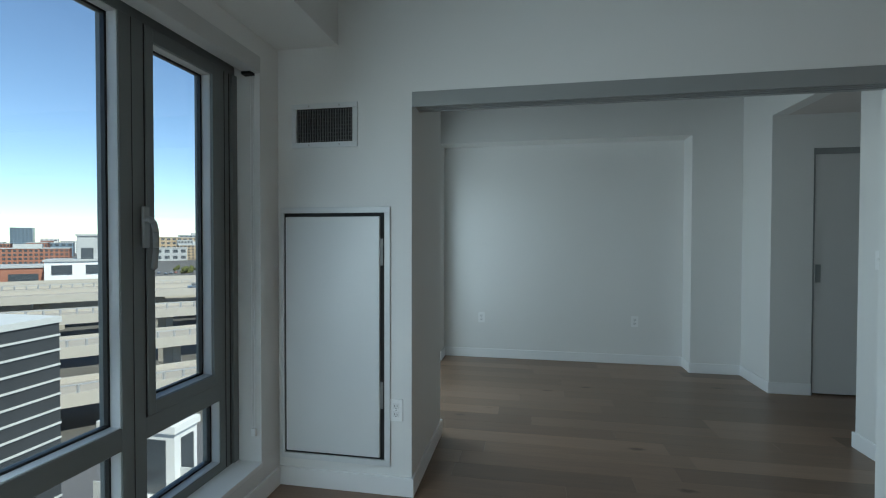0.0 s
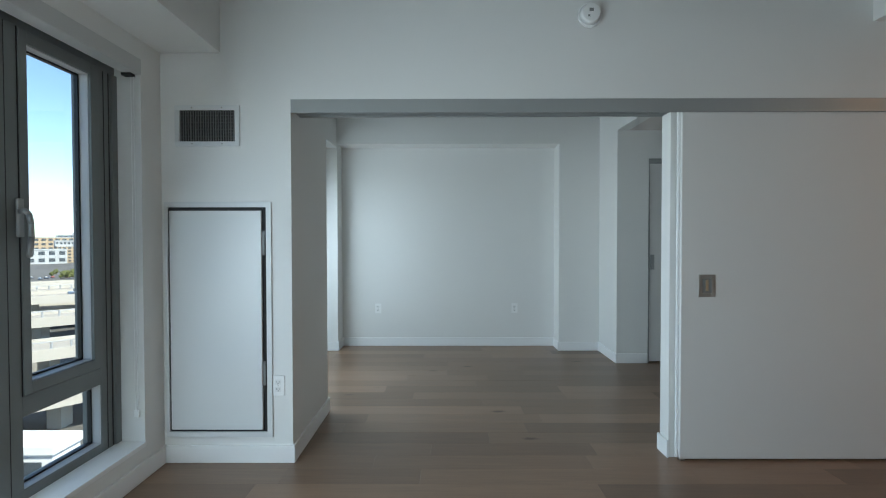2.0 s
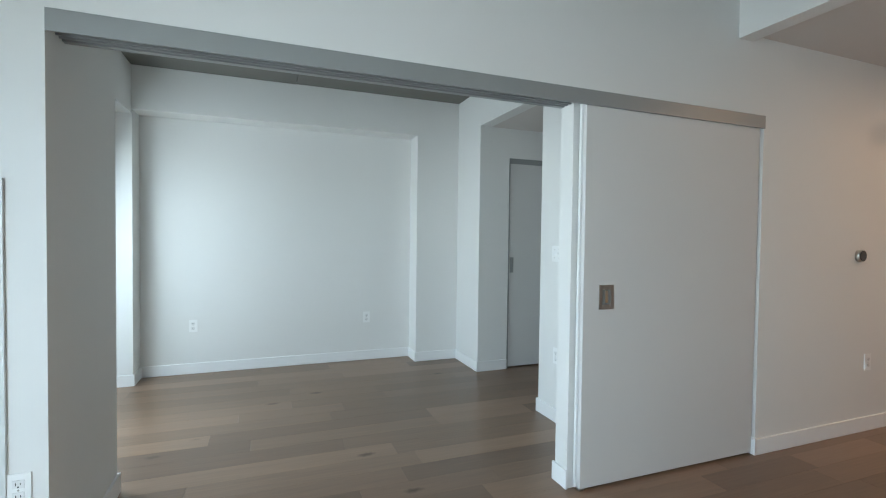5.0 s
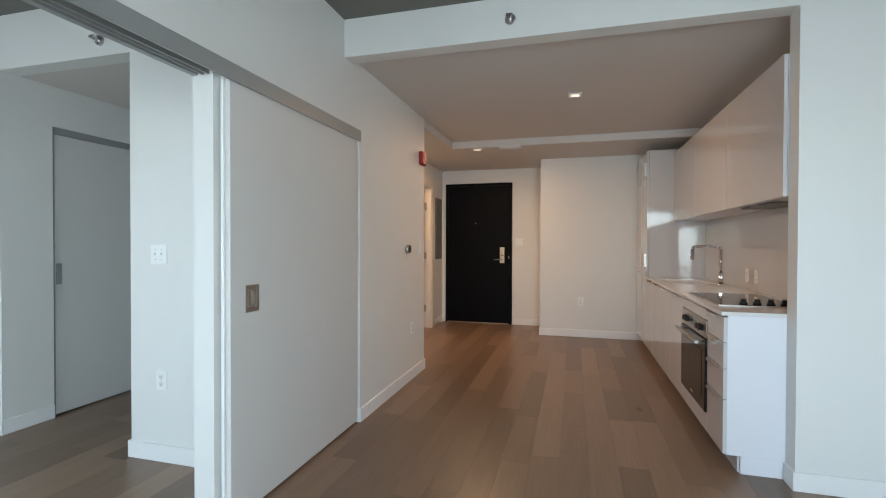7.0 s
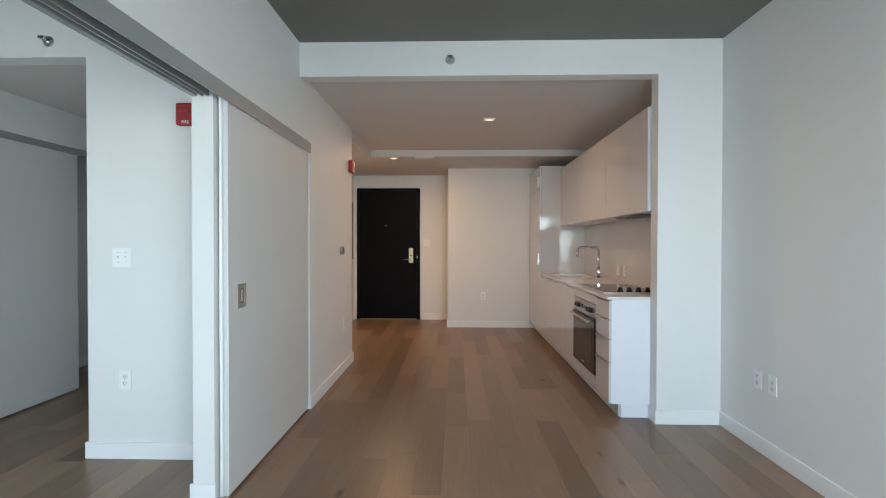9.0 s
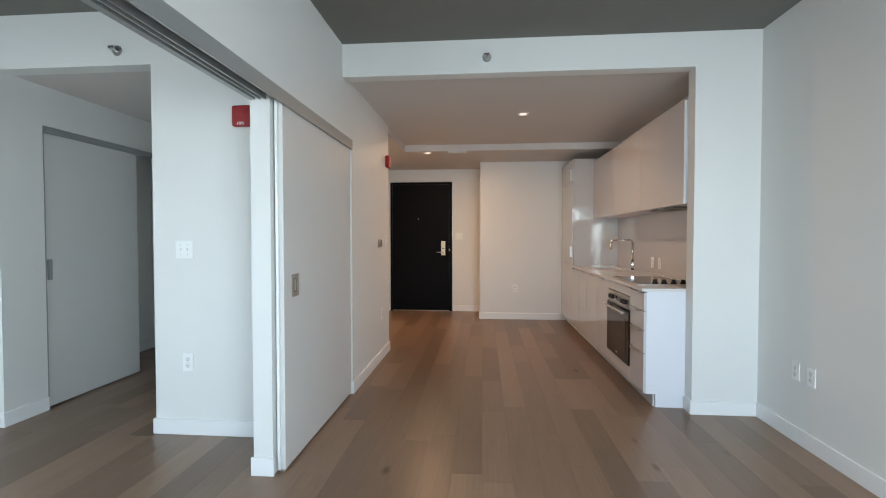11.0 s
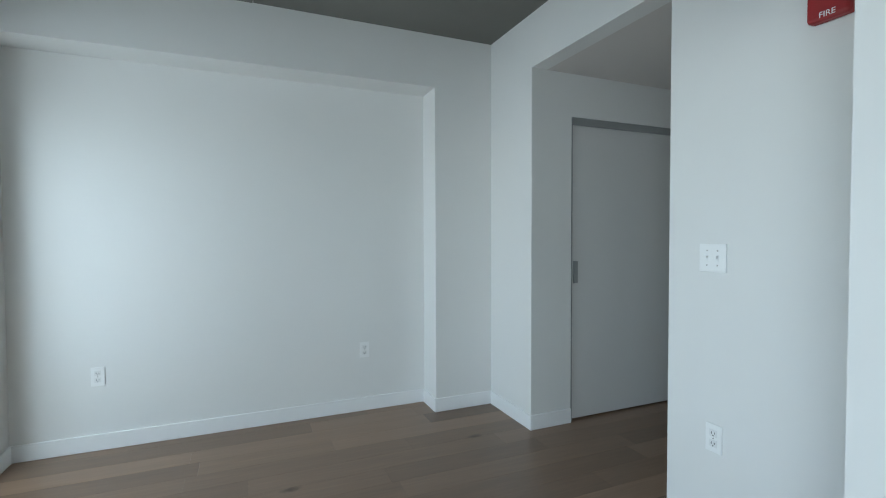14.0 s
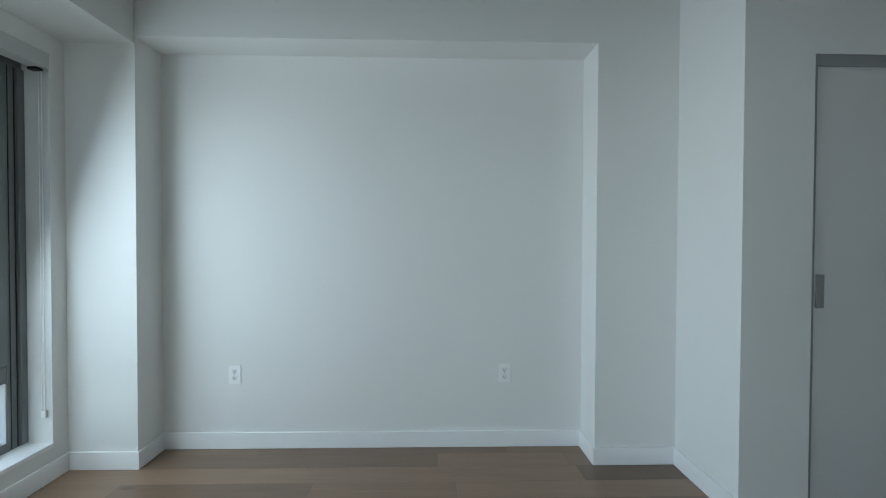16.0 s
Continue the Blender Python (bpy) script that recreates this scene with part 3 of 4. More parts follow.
# ---- doors ----
def closet_door():
    tr = thing("closet_track", "slim grey aluminium closet door track", "door track")
    part("fascia", boxes((2.442, 4.432, 2.075, 4.398, 4.442, 2.127), bevel=0.001), ALU, tr)
    part("side_post", boxes((2.442, 4.436, 0.0, 2.456, 4.52, 2.075), bevel=0.001), ALU, tr, "grey aluminium edge profile")
    d = thing("closet_door", "plain white sliding closet door with metal edge pull", "sliding door")
    part("leaf", boxes((2.458, 4.447, 0.014, 3.40, 4.482, 2.09), bevel=0.002), DOORW, d)
    h = part("edge_pull", boxes((2.470, 4.436, 0.975, 2.482, 4.4465, 1.13), (2.482, 4.442, 0.975, 2.510, 4.4465, 1.13), bevel=0.001), ALU, d, "bent steel edge pull")


closet_door()


def entry_door():
    d = thing("entry_door", "black painted flat entry door with brass lever lock", "door")
    part("frame", boxes((7.330, 1.715, 0.0, 7.410, 1.765, 2.25), (7.330, 2.765, 0.0, 7.410, 2.797, 2.25), (7.330, 1.765, 2.212, 7.410, 2.765, 2.25), bevel=0.002), BLACK, d)
    part("leaf", boxes((7.355, 1.769, 0.012, 7.405, 2.761, 2.208), bevel=0.002), BLACK, d)
    part("threshold", boxes((7.340, 1.765, 0.001, 7.410, 2.765, 0.010)), BRASS, d, "thin brass threshold")
    l = part("lock_plate", boxes((7.338, 1.832, 0.975, 7.354, 1.905, 1.225), bevel=0.004), BRASS, d, "tall warm metal lock plate")
    bm = tube(bmesh.new(), (7.290, 1.87, 1.03), (7.338, 1.87, 1.03), 0.011, seg=14)
    tube(bm, (7.295, 1.86, 1.03), (7.295, 1.99, 1.03), 0.010, seg=14)
    part("lever", bm, CHROME, l, "straight metal lever", smooth=True)
    part("card_slot", boxes((7.337, 1.85, 1.09, 7.338, 1.888, 1.105)), SLOT, l)
    part("peephole", tube(bmesh.new(), (7.348, 2.30, 1.61), (7.356, 2.30, 1.61), 0.009, seg=14), CHROME, d)
    part("strike", boxes((7.327, 1.755, 1.05, 7.331, 1.768, 1.09)), NICKEL, d)


entry_door()


def bathroom_door():
    c = thing("door_1", "white painted door casing to the bathroom", "door frame", kind="structure")
    part("casing", boxes((5.80, 2.84, 0.0, 5.90, 2.859, 2.23), (6.72, 2.84, 0.0, 6.84, 2.859, 2.23), (5.90, 2.84, 2.13, 6.72, 2.859, 2.23), bevel=0.002), BATHDOOR, c)
    part("lining", boxes((6.70, 2.86, 0.0, 6.719, 2.96, 2.128), (5.901, 2.86, 0.0, 5.92, 2.96, 2.128), (5.92, 2.86, 2.11, 6.70, 2.96, 2.128)), BATHDOOR, c)
    d = thing("bathroom_door", "pale painted door standing open into the bathroom", "door")
    part("leaf", boxes((6.655, 2.965, 0.012, 6.695, 3.72, 2.10), bevel=0.002), BATHDOOR, d)
    for z in (0.25, 1.05, 1.8):
        part("hinge", boxes((6.645, 2.93, z, 6.699, 2.975, z + 0.10), bevel=0.002), NICKEL, d, "satin metal hinge")
    b = thing("breaker_panel", "grey metal breaker panel door in the hall", "electrical panel")
    part("frame", boxes((6.910, 2.848, 1.04, 7.270, 2.859, 2.0), bevel=0.002), GREYBOX, b)
    part("panel_door", boxes((6.930, 2.843, 1.06, 7.250, 2.8475, 1.98), bevel=0.001), GREYBOX, b)
    for z in (1.2, 1.52, 1.84):
        part("screw", tube(bmesh.new(), (6.950, 2.840, z), (6.950, 2.843, z), 0.008, seg=10), STEEL, b)
    s = thing("door_stop", "small metal spring door stop on the baseboard", "door stop")
    part("spring", tube(bmesh.new(), (6.98, 2.77, 0.05), (6.98, 2.845, 0.05), 0.007, seg=10), STEEL, s)
    part("tip", tube(bmesh.new(), (6.98, 2.755, 0.05), (6.98, 2.77, 0.05), 0.010, seg=12), PLATE, s, "white rubber tip")


bathroom_door()


# ---- kitchen ----
YF, YB, CT = -0.04, -0.645, 0.905


def bar_pull(parent, x0, x1, z):
    part("edge_pull", boxes((x0, YF + 0.001, z - 0.003, x1, YF + 0.022, z), (x0, YF + 0.019, z - 0.014, x1, YF + 0.022, z - 0.003), bevel=0.0006), STEEL, parent, "slim steel edge pull")


def kitchen():
    dr = thing("drawer_cabinet", "white gloss base cabinet with four drawers", "kitchen cabinet")
    part("end_panel", boxes((2.872, YB, 0.10, 2.892, YF - 0.020, CT - 0.022), (2.872, YB, 0.0, 2.892, YF - 0.09, 0.10), bevel=0.001), CARCASS, dr, "matt white end panel")
    part("body", boxes((2.893, YB, 0.10, 3.20, YF - 0.022, CT - 0.024)), CARCASS, dr)
    for a, b in ((0.733, 0.873), (0.585, 0.729), (0.413, 0.581), (0.104, 0.409)):
        f = part("drawer_front", boxes((2.872, YF - 0.020, a, 3.198, YF, b), bevel=0.0015), GLOSSW, dr)
        bar_pull(f, 2.93, 3.14, b + 0.003)
    ov = thing("built_in_oven", "stainless and black glass built-in oven", "oven")
    for a, b in ((0.804, 0.873), (0.104, 0.216)):
        part("filler", boxes((3.202, YF - 0.020, a, 3.878, YF, b), bevel=0.001), GLOSSW, ov, "white gloss filler panel")
    part("body", boxes((3.204, YB, 0.10, 3.876, YF - 0.022, CT - 0.024)), GREYBOX, ov)
    cp = part("control_panel", boxes((3.206, YF - 0.020, 0.685, 3.874, YF + 0.004, 0.800), bevel=0.002), STEEL, ov, "brushed steel control strip")
    for x in (3.30, 3.37, 3.68, 3.75):
        part("knob", tube(bmesh.new(), (x, YF + 0.004, 0.742), (x, YF + 0.032, 0.742), 0.021, 0.017, seg=20), GASKET, cp, "black round knob", smooth=True)
    part("display", boxes((3.45, YF + 0.0045, 0.725, 3.60, YF + 0.006, 0.76)), BLACKGLASS, cp)
    do = part("oven_door", boxes((3.206, YF - 0.020, 0.220, 3.874, YF + 0.012, 0.680), bevel=0.003), BLACKGLASS, ov, "black glass oven door")
    part("window", boxes((3.28, YF + 0.0125, 0.31, 3.80, YF + 0.014, 0.60)), OVENGLASS, do)
    part("badge", boxes((3.51, YF + 0.0125, 0.255, 3.57, YF + 0.0135, 0.266)), STEEL, do)
    hb = tube(bmesh.new(), (3.25, YF + 0.052, 0.655), (3.83, YF + 0.052, 0.655), 0.010, seg=14)
    tube(hb, (3.29, YF + 0.012, 0.655), (3.29, YF + 0.052, 0.655), 0.007), tube(hb, (3.79, YF + 0.012, 0.655), (3.79, YF + 0.052, 0.655), 0.007)
    part("handle", hb, STEEL, do, "round steel bar handle", smooth=True)
    xs = [3.88, 4.36, 4.84, 5.30, 5.748]
    for a, b in zip(xs, xs[1:]):
        c = thing("base_cabinet", "white gloss base cabinet with one door", "kitchen cabinet", "base cabinets")
        part("body", boxes((a + 0.002, YB, 0.10, b - 0.002, YF - 0.022, CT - 0.024)), CARCASS, c)
        f = part("door", boxes((a + 0.002, YF - 0.020, 0.104, b - 0.002, YF, 0.873), bevel=0.0015), GLOSSW, c)
        bar_pull(f, (a + b) / 2 - 0.10, (a + b) / 2 + 0.10, 0.876)
    k = thing("plinth", "recessed pale kitchen plinth", "plinth")
    part("board", boxes((2.894, YF - 0.095, 0.001, 6.618, YF - 0.080, 0.099)), SHADE, k)
    w = thing("worktop", "pale quartz worktop with undermounted sink cutout", "worktop")
    sx0, sx1, sy0, sy1 = 4.78, 5.44, -0.52, -0.14
    part("slab", boxes((2.871, YB, CT - 0.021, sx0, YF + 0.012, CT), (sx1, YB, CT - 0.021, 5.748, YF + 0.012, CT), (sx0, YB, CT - 0.021, sx1, sy0, CT), (sx0, sy1, CT - 0.021, sx1, YF + 0.012, CT)), QUARTZ, w)
    s = thing("sink", "undermounted steel sink basin", "sink")
    z0 = CT - 0.20
    part("basin", boxes((sx0 - 0.01, sy0 - 0.01, z0 - 0.002, sx1 + 0.01, sy1 + 0.01, z0), (sx0 - 0.012, sy0, z0, sx0, sy1, CT - 0.0225), (sx1, sy0, z0, sx1 + 0.012, sy1, CT - 0.0225), (sx0, sy0 - 0.012, z0, sx1, sy0, CT - 0.0225), (sx0, sy1, z0, sx1, sy1 + 0.012, CT - 0.0225)), SINK_REFLECT, s)
    part("drain", tube(bmesh.new(), (5.11, -0.33, z0), (5.11, -0.33, z0 + 0.004), 0.04), CHROME, s)
    fa = thing("kitchen_faucet", "tall chrome faucet with squared spout", "faucet")
    fx, fy = 4.70, -0.52
    bm = tube(bmesh.new(), (fx, fy, CT), (fx, fy, CT + 0.02), 0.026)
    tube(bm, (fx, fy, CT + 0.02), (fx, fy, CT + 0.12), 0.019)
    part("base", bm, CHROME, fa, smooth=True)
    bm = tube(bmesh.new(), (fx, fy, CT + 0.12), (fx, fy, CT + 0.325), 0.014)
    pts = [(fx, fy, CT + 0.325), (fx + 0.005, fy + 0.012, CT + 0.348), (fx + 0.012, fy + 0.035, CT + 0.357), (fx + 0.07, fy + 0.19, CT + 0.357), (fx + 0.078, fy + 0.21, CT + 0.348), (fx + 0.082, fy + 0.22, CT + 0.325)]
    for p, q in zip(pts, pts[1:]):
        tube(bm, p, q, 0.014)
    for p in pts[:-1]:
        bmesh.ops.create_uvsphere(bm, u_segments=14, v_segments=8, radius=0.014, matrix=Matrix.Translation(p))
    part("spout", bm, CHROME, fa, smooth=True)
    bm = tube(bmesh.new(), pts[-1], (fx + 0.082, fy + 0.22, CT + 0.235), 0.015)
    part("nozzle", bm, CHROME, fa, smooth=True)
    bm = tube(bmesh.new(), (fx - 0.07, fy + 0.02, CT + 0.085), (fx + 0.02, fy, CT + 0.085), 0.013)
    tube(bm, (fx - 0.07, fy + 0.02, CT + 0.085), (fx - 0.075, fy + 0.022, CT + 0.125), 0.006)
    part("lever", bm, CHROME, fa, smooth=True)
    h = thing("cooktop", "black glass cooktop with four black knobs", "cooktop")
    part("glass", boxes((3.16, -0.56, CT + 0.0005, 3.92, -0.10, CT + 0.007), bevel=0.002), BLACKGLASS, h)
    part("edge", boxes((3.150, -0.57, CT + 0.0005, 3.159, -0.09, CT + 0.006), (3.921, -0.57, CT + 0.0005, 3.93, -0.09, CT + 0.006), (3.159, -0.57, CT + 0.0005, 3.921, -0.561, CT + 0.006), (3.159, -0.099, CT + 0.0005, 3.921, -0.09, CT + 0.006)), STEEL, h)
    for i in range(4):
        y = -0.25 - i * 0.075
        bm = tube(bmesh.new(), (3.24, y, CT + 0.007), (3.24, y, CT + 0.020), 0.024, 0.020)
        tube(bm, (3.24, y, CT + 0.020), (3.24, y, CT + 0.038), 0.017, 0.015)
        part("knob", bm, GASKET, h, "black cooktop knob", smooth=True)
    for x, y, r in ((3.45, -0.42, 0.09), (3.45, -0.20, 0.07), (3.74, -0.42, 0.07), (3.74, -0.20, 0.09)):
        bm = bmesh.new()
        bmesh.ops.create_circle(bm, segments=40, radius=r, cap_ends=False, matrix=Matrix.Translation((x, y, CT + 0.0074)))
        inner = bmesh.ops.extrude_edge_only(bm, edges=bm.edges[:])
        for v in [g for g in inner["geom"] if isinstance(g, bmesh.types.BMVert)]:
            v.co.x, v.co.y = x + (v.co.x - x) * 0.98, y + (v.co.y - y) * 0.98
        part("zone_ring", bm, GREYBOX, h)
    sp = thing("backsplash", "glossy pale grey backsplash panel", "backsplash")
    part("panel", boxes((2.872, -0.6495, CT + 0.001, 5.748, -0.6455, 1.545)), SPLASH, sp)
    us = [2.872, 3.85, 4.80, 5.748]
    for a, b in zip(us, us[1:]):
        c = thing("upper_cabinet", "white gloss handleless wall cabinet", "kitchen cabinet", "wall cabinets")
        part("body", boxes((a + 0.001, -0.649, 1.55, b - 0.001, -0.342, 2.32)), CARCASS, c)
        part("door", boxes((a + 0.0015, -0.340, 1.545, b - 0.0015, -0.320, 2.318), bevel=0.0015), GLOSSW, c)
    ho = thing("range_hood", "slim grey hood under the wall cabinets", "range hood")
    part("body", boxes((3.25, -0.60, 1.536, 3.80, -0.40, 1.5485), bevel=0.002), GREYBOX, ho)
    part("button_strip", boxes((3.45, -0.399, 1.537, 3.60, -0.3965, 1.546)), STEEL, ho)
    t = thing("tall_cabinet", "tall white gloss cabinet with integrated fridge doors", "kitchen cabinet")
    part("body", boxes((5.75, -0.649, 0.10, 6.618, YF - 0.022, 2.36)), SPLASH, t)
    for a, b in ((0.104, 0.925), (0.930, 2.035), (2.040, 2.36)):
        f = part("door", boxes((5.752, YF - 0.020, a, 6.616, YF, b), bevel=0.0015), GLOSSW, t)
        if a > 0.9:
            z = a + 0.09 if a < 1.5 else a + 0.03
            part("pull", boxes((5.76, YF + 0.001, z, 5.80, YF + 0.024, z + 0.15), bevel=0.001), STEEL, f, "bright steel tab pull")


kitchen()


# ---- outside, far below the windows ----
GROUND = material("city_ground", (0.13, 0.125, 0.115), 0.9, vary=0.25, scale=0.03)
ROADC = material("road_concrete", (0.42, 0.39, 0.34), 0.85, vary=0.08, scale=0.08)
DECK = material("worn_concrete_deck", (0.36, 0.33, 0.285), 0.9, vary=0.12, scale=0.15)
ASPH = material("asphalt", (0.12, 0.12, 0.125), 0.9, vary=0.1, scale=0.1)
WATER = material("river_water", (0.03, 0.13, 0.22), 0.25, vary=0.1, scale=0.05)
DARKCLAD = material("dark_cladding", (0.045, 0.05, 0.056), 0.6, vary=0.12, scale=1.2)
STRIPE = material("pale_metal_strip", (0.55, 0.56, 0.55), 0.5, vary=0.03)
WHITER = material("white_roof_wall", (0.75, 0.75, 0.74), 0.7, vary=0.05, scale=0.4)
BRICKF = material("far_brick", (0.34, 0.15, 0.10), 0.9, vary=0.15, scale=0.2)
TANF = material("far_tan", (0.45, 0.34, 0.22), 0.9, vary=0.1, scale=0.2)
YELF = material("far_yellow", (0.62, 0.44, 0.16), 0.9, vary=0.1, scale=0.2)
GREYF = material("far_grey", (0.42, 0.43, 0.43), 0.9, vary=0.1, scale=0.2)
BLUEF = material("far_blue_glass", (0.16, 0.22, 0.28), 0.3, vary=0.1, scale=0.2)
WIND = material("far_window", (0.06, 0.07, 0.08), 0.3, vary=0.1)
LEAF = material("far_leaves", (0.10, 0.11, 0.03), 0.9, vary=0.3, scale=0.8)
BARK = material("bark", (0.09, 0.07, 0.05), 0.9)
SIGN = material("sign_yellow", (0.75, 0.55, 0.04), 0.6)
POLE = material("pole_metal", (0.5, 0.5, 0.5), 0.5, metal=0.5)
CARS = [material("car_paint_" + n, c, 0.3) for n, c in (("blue", (0.05, 0.09, 0.16)), ("white", (0.7, 0.7, 0.7)), ("red", (0.3, 0.04, 0.03)), ("grey", (0.2, 0.2, 0.21)))]
GZ = -22.0
tagged(part("ground", boxes((-3000, -3000, GZ - 1, 3000, 3000, GZ)), GROUND), "grey brown city ground far below", "ground", kind="structure")
AX, AY = Vector((-0.70, 0.714, 0)), Vector((0.714, 0.70, 0))


def out(d, s, z=0.0):
    """A place d metres out from the window and s metres to the side."""
    return AX * d + AY * s + Vector((0, 0, z))


def slab(name, d0, d1, s0, s1, z0, z1, mat, label, category, kind="structure", skew=0.0, parent=None):
    bm = bmesh.new()
    vs = []
    for z in (z0, z1):
        for d, s in ((d0, s0), (d1, s0), (d1, s1), (d0, s1)):
            vs.append(bm.verts.new(out(d + skew * s, s, z)))
    for f in ((0, 1, 2, 3), (4, 5, 6, 7), (0, 1, 5, 4), (1, 2, 6, 5), (2, 3, 7, 6), (3, 0, 4, 7)):
        bm.faces.new([vs[i] for i in f])
    ob = part(name, bm, mat, parent)
    if not parent:
        tagged(ob, label, category, kind=kind)
    return ob


slab("water", 205, 335, 2, 900, GZ - 0.5, GZ + 0.05, WATER, "blue river water in the distance", "water")
slab("road", 52, 66, -300, 300, GZ, GZ + 0.08, ASPH, "grey asphalt street far below", "road")


def ramp(d, width, z, skew, label, rail=True):
    """An elevated road: deck, two parapets, railing posts and piers."""
    r = thing("elevated_road", label, "overpass", "elevated roads")
    slab("deck", d, d + width, -260, 260, z - 0.9, z, ROADC, "", "", parent=r, skew=skew)
    slab("surface", d + 0.7, d + width - 0.7, -260, 260, z + 0.01, z + 0.04, DECK, "", "", parent=r, skew=skew)
    for e in (0.0, width - 0.45):
        slab("parapet", d + e, d + e + 0.45, -260, 260, z, z + 0.7, ROADC, "", "", parent=r, skew=skew)
    post = mesh_of(boxes((-0.12, -0.12, 0, 0.12, 0.12, 0.95)), "post", POLE)
    if rail:
        slab("rail", d + 0.1, d + 0.3, -260, 260, z + 1.6, z + 1.72, POLE, "", "", parent=r, skew=skew)
        for i in range(60):
            s = -60 + i * 2.2
            o = new("post", post)
            o.parent = r
            o.location = out(d + 0.2 + skew * s, s, z + 0.7)
    pier = mesh_of(boxes((-0.9, -0.9, 0, 0.9, 0.9, z - 0.9 - GZ)), "pier", ROADC)
    for i in range(12):
        s = -120 + i * 21
        o = new("pier", pier)
        o.parent = r
        o.location = out(d + width / 2 + skew * s, s, GZ)


ramp(70, 9, -17.5, 0.05, "low concrete ramp with railings")
ramp(84, 10, -14.5, 0.02, "sunlit concrete viaduct with railings")
ramp(100, 10, -12.0, -0.04, "curving concrete viaduct over the road")
ramp(122, 12, -10.5, 0.03, "upper concrete viaduct", rail=False)
ramp(150, 12, -11.5, -0.02, "far concrete viaduct near the river")
ramp(137, 8, -13.5, 0.06, "narrow sunlit concrete ramp")
ramp(168, 9, -14.5, -0.05, "far low concrete ramp", rail=False)
ramp(188, 10, -12.5, 0.02, "distant bridge approach by the river", rail=False)


def striped_building():
    b = thing("striped_building", "near dark clad building with pale horizontal strips", "building")
    part("wall", boxes((-45, -40, GZ, -15.0, 12.6, -1.35)), DARKCLAD, b)
    part("roof", boxes((-45, -40, -1.349, -14.95, 12.65, -1.15)), STRIPE, b, "pale metal roof edge")
    part("penthouse", boxes((-40, -38, -1.149, -22, 11.8, 0.15)), WHITER, b, "white rooftop wall")
    strip = mesh_of(boxes((-15.0, -40, -0.032, -14.96, 12.6, 0.032)), "strip", STRIPE)
    for i in range(40):
        o = new("strip", strip)
        o.parent = b
        o.location = (0, 0, -1.75 - i * 0.48)
    for yy in (2.0, -8.0):
        for i in range(6):
            part("window", boxes((-15.05, yy, -6.3 - i * 3.2, -14.94, yy + 7.6, -4.4 - i * 3.2)), WIND, b)


striped_building()


def white_block():
    b = thing("balcony_building", "low white apartment block with glass balconies", "building")
    part("wall", boxes((-17.5, 16.4, GZ, -14.0, 17.7, -6.5)), WHITER, b)
    part("roof", boxes((-17.6, 16.3, -6.499, -13.9, 17.8, -6.2)), WHITER, b)
    for i in range(5):
        z = -9.0 - i * 2.9
        part("window", boxes((-16.2, 16.36, z, -14.4, 16.402, z + 2.2)), WIND, b)
        part("window", boxes((-14.002, 16.75, z, -13.96, 17.45, z + 2.2)), WIND, b)
        e = part("balcony", boxes((-13.99, 16.7, z - 0.25, -12.9, 17.6, z - 0.05)), WHITER, b)
        part("balustrade", boxes((-12.94, 16.7, z - 0.05, -12.9, 17.6, z + 1.0), (-13.99, 16.7, z - 0.05, -12.94, 16.74, z + 1.0)), STRIPE, e)
        w = part("balcony", boxes((-16.5, 15.1, z - 0.25, -14.2, 16.35, z - 0.05)), WHITER, b)
        part("balustrade", boxes((-16.5, 15.1, z - 0.05, -14.2, 15.14, z + 1.0)), STRIPE, w)


white_block()


def far_building(d, s, w, h, deep, mat, label, floors=4, cols=8, tank=False):
    h = h if h < 26 else 26 + (h - 26) * 0.5
    b = thing("far_building", label, "building", "distant buildings")
    if d > 250:
        d, s = d * 1.7, s * 1.7
    base = out(d, s, GZ)
    ang = math.degrees(math.atan2(AY.y, AY.x))
    b.matrix_basis = Matrix.Translation(base) @ pose(0, 0, 0, 0, 0, ang)
    part("wall", boxes((-w / 2, 0, 0, w / 2, deep, h)), mat, b)
    part("roof", boxes((-w / 2 - 0.5, -0.5, h, w / 2 + 0.5, deep + 0.5, h + 0.8)), GREYF, b)
    if tank:
        part("plant_room", boxes((-w * 0.2, deep * 0.3, h + 0.8, w * 0.15, deep * 0.6, h + 4.5)), GREYF, b)
    me = mesh_of(boxes((-0.3 * w / cols, -0.35, 0, 0.3 * w / cols, 0.0, 0.5 * h / floors)), "window", WIND)
    for i in range(cols):
        for j in range(floors):
            o = new("window", me)
            o.parent = b
            o.location = (-w / 2 + (i + 0.5) * w / cols, -0.02, (j + 0.3) * h / floors)


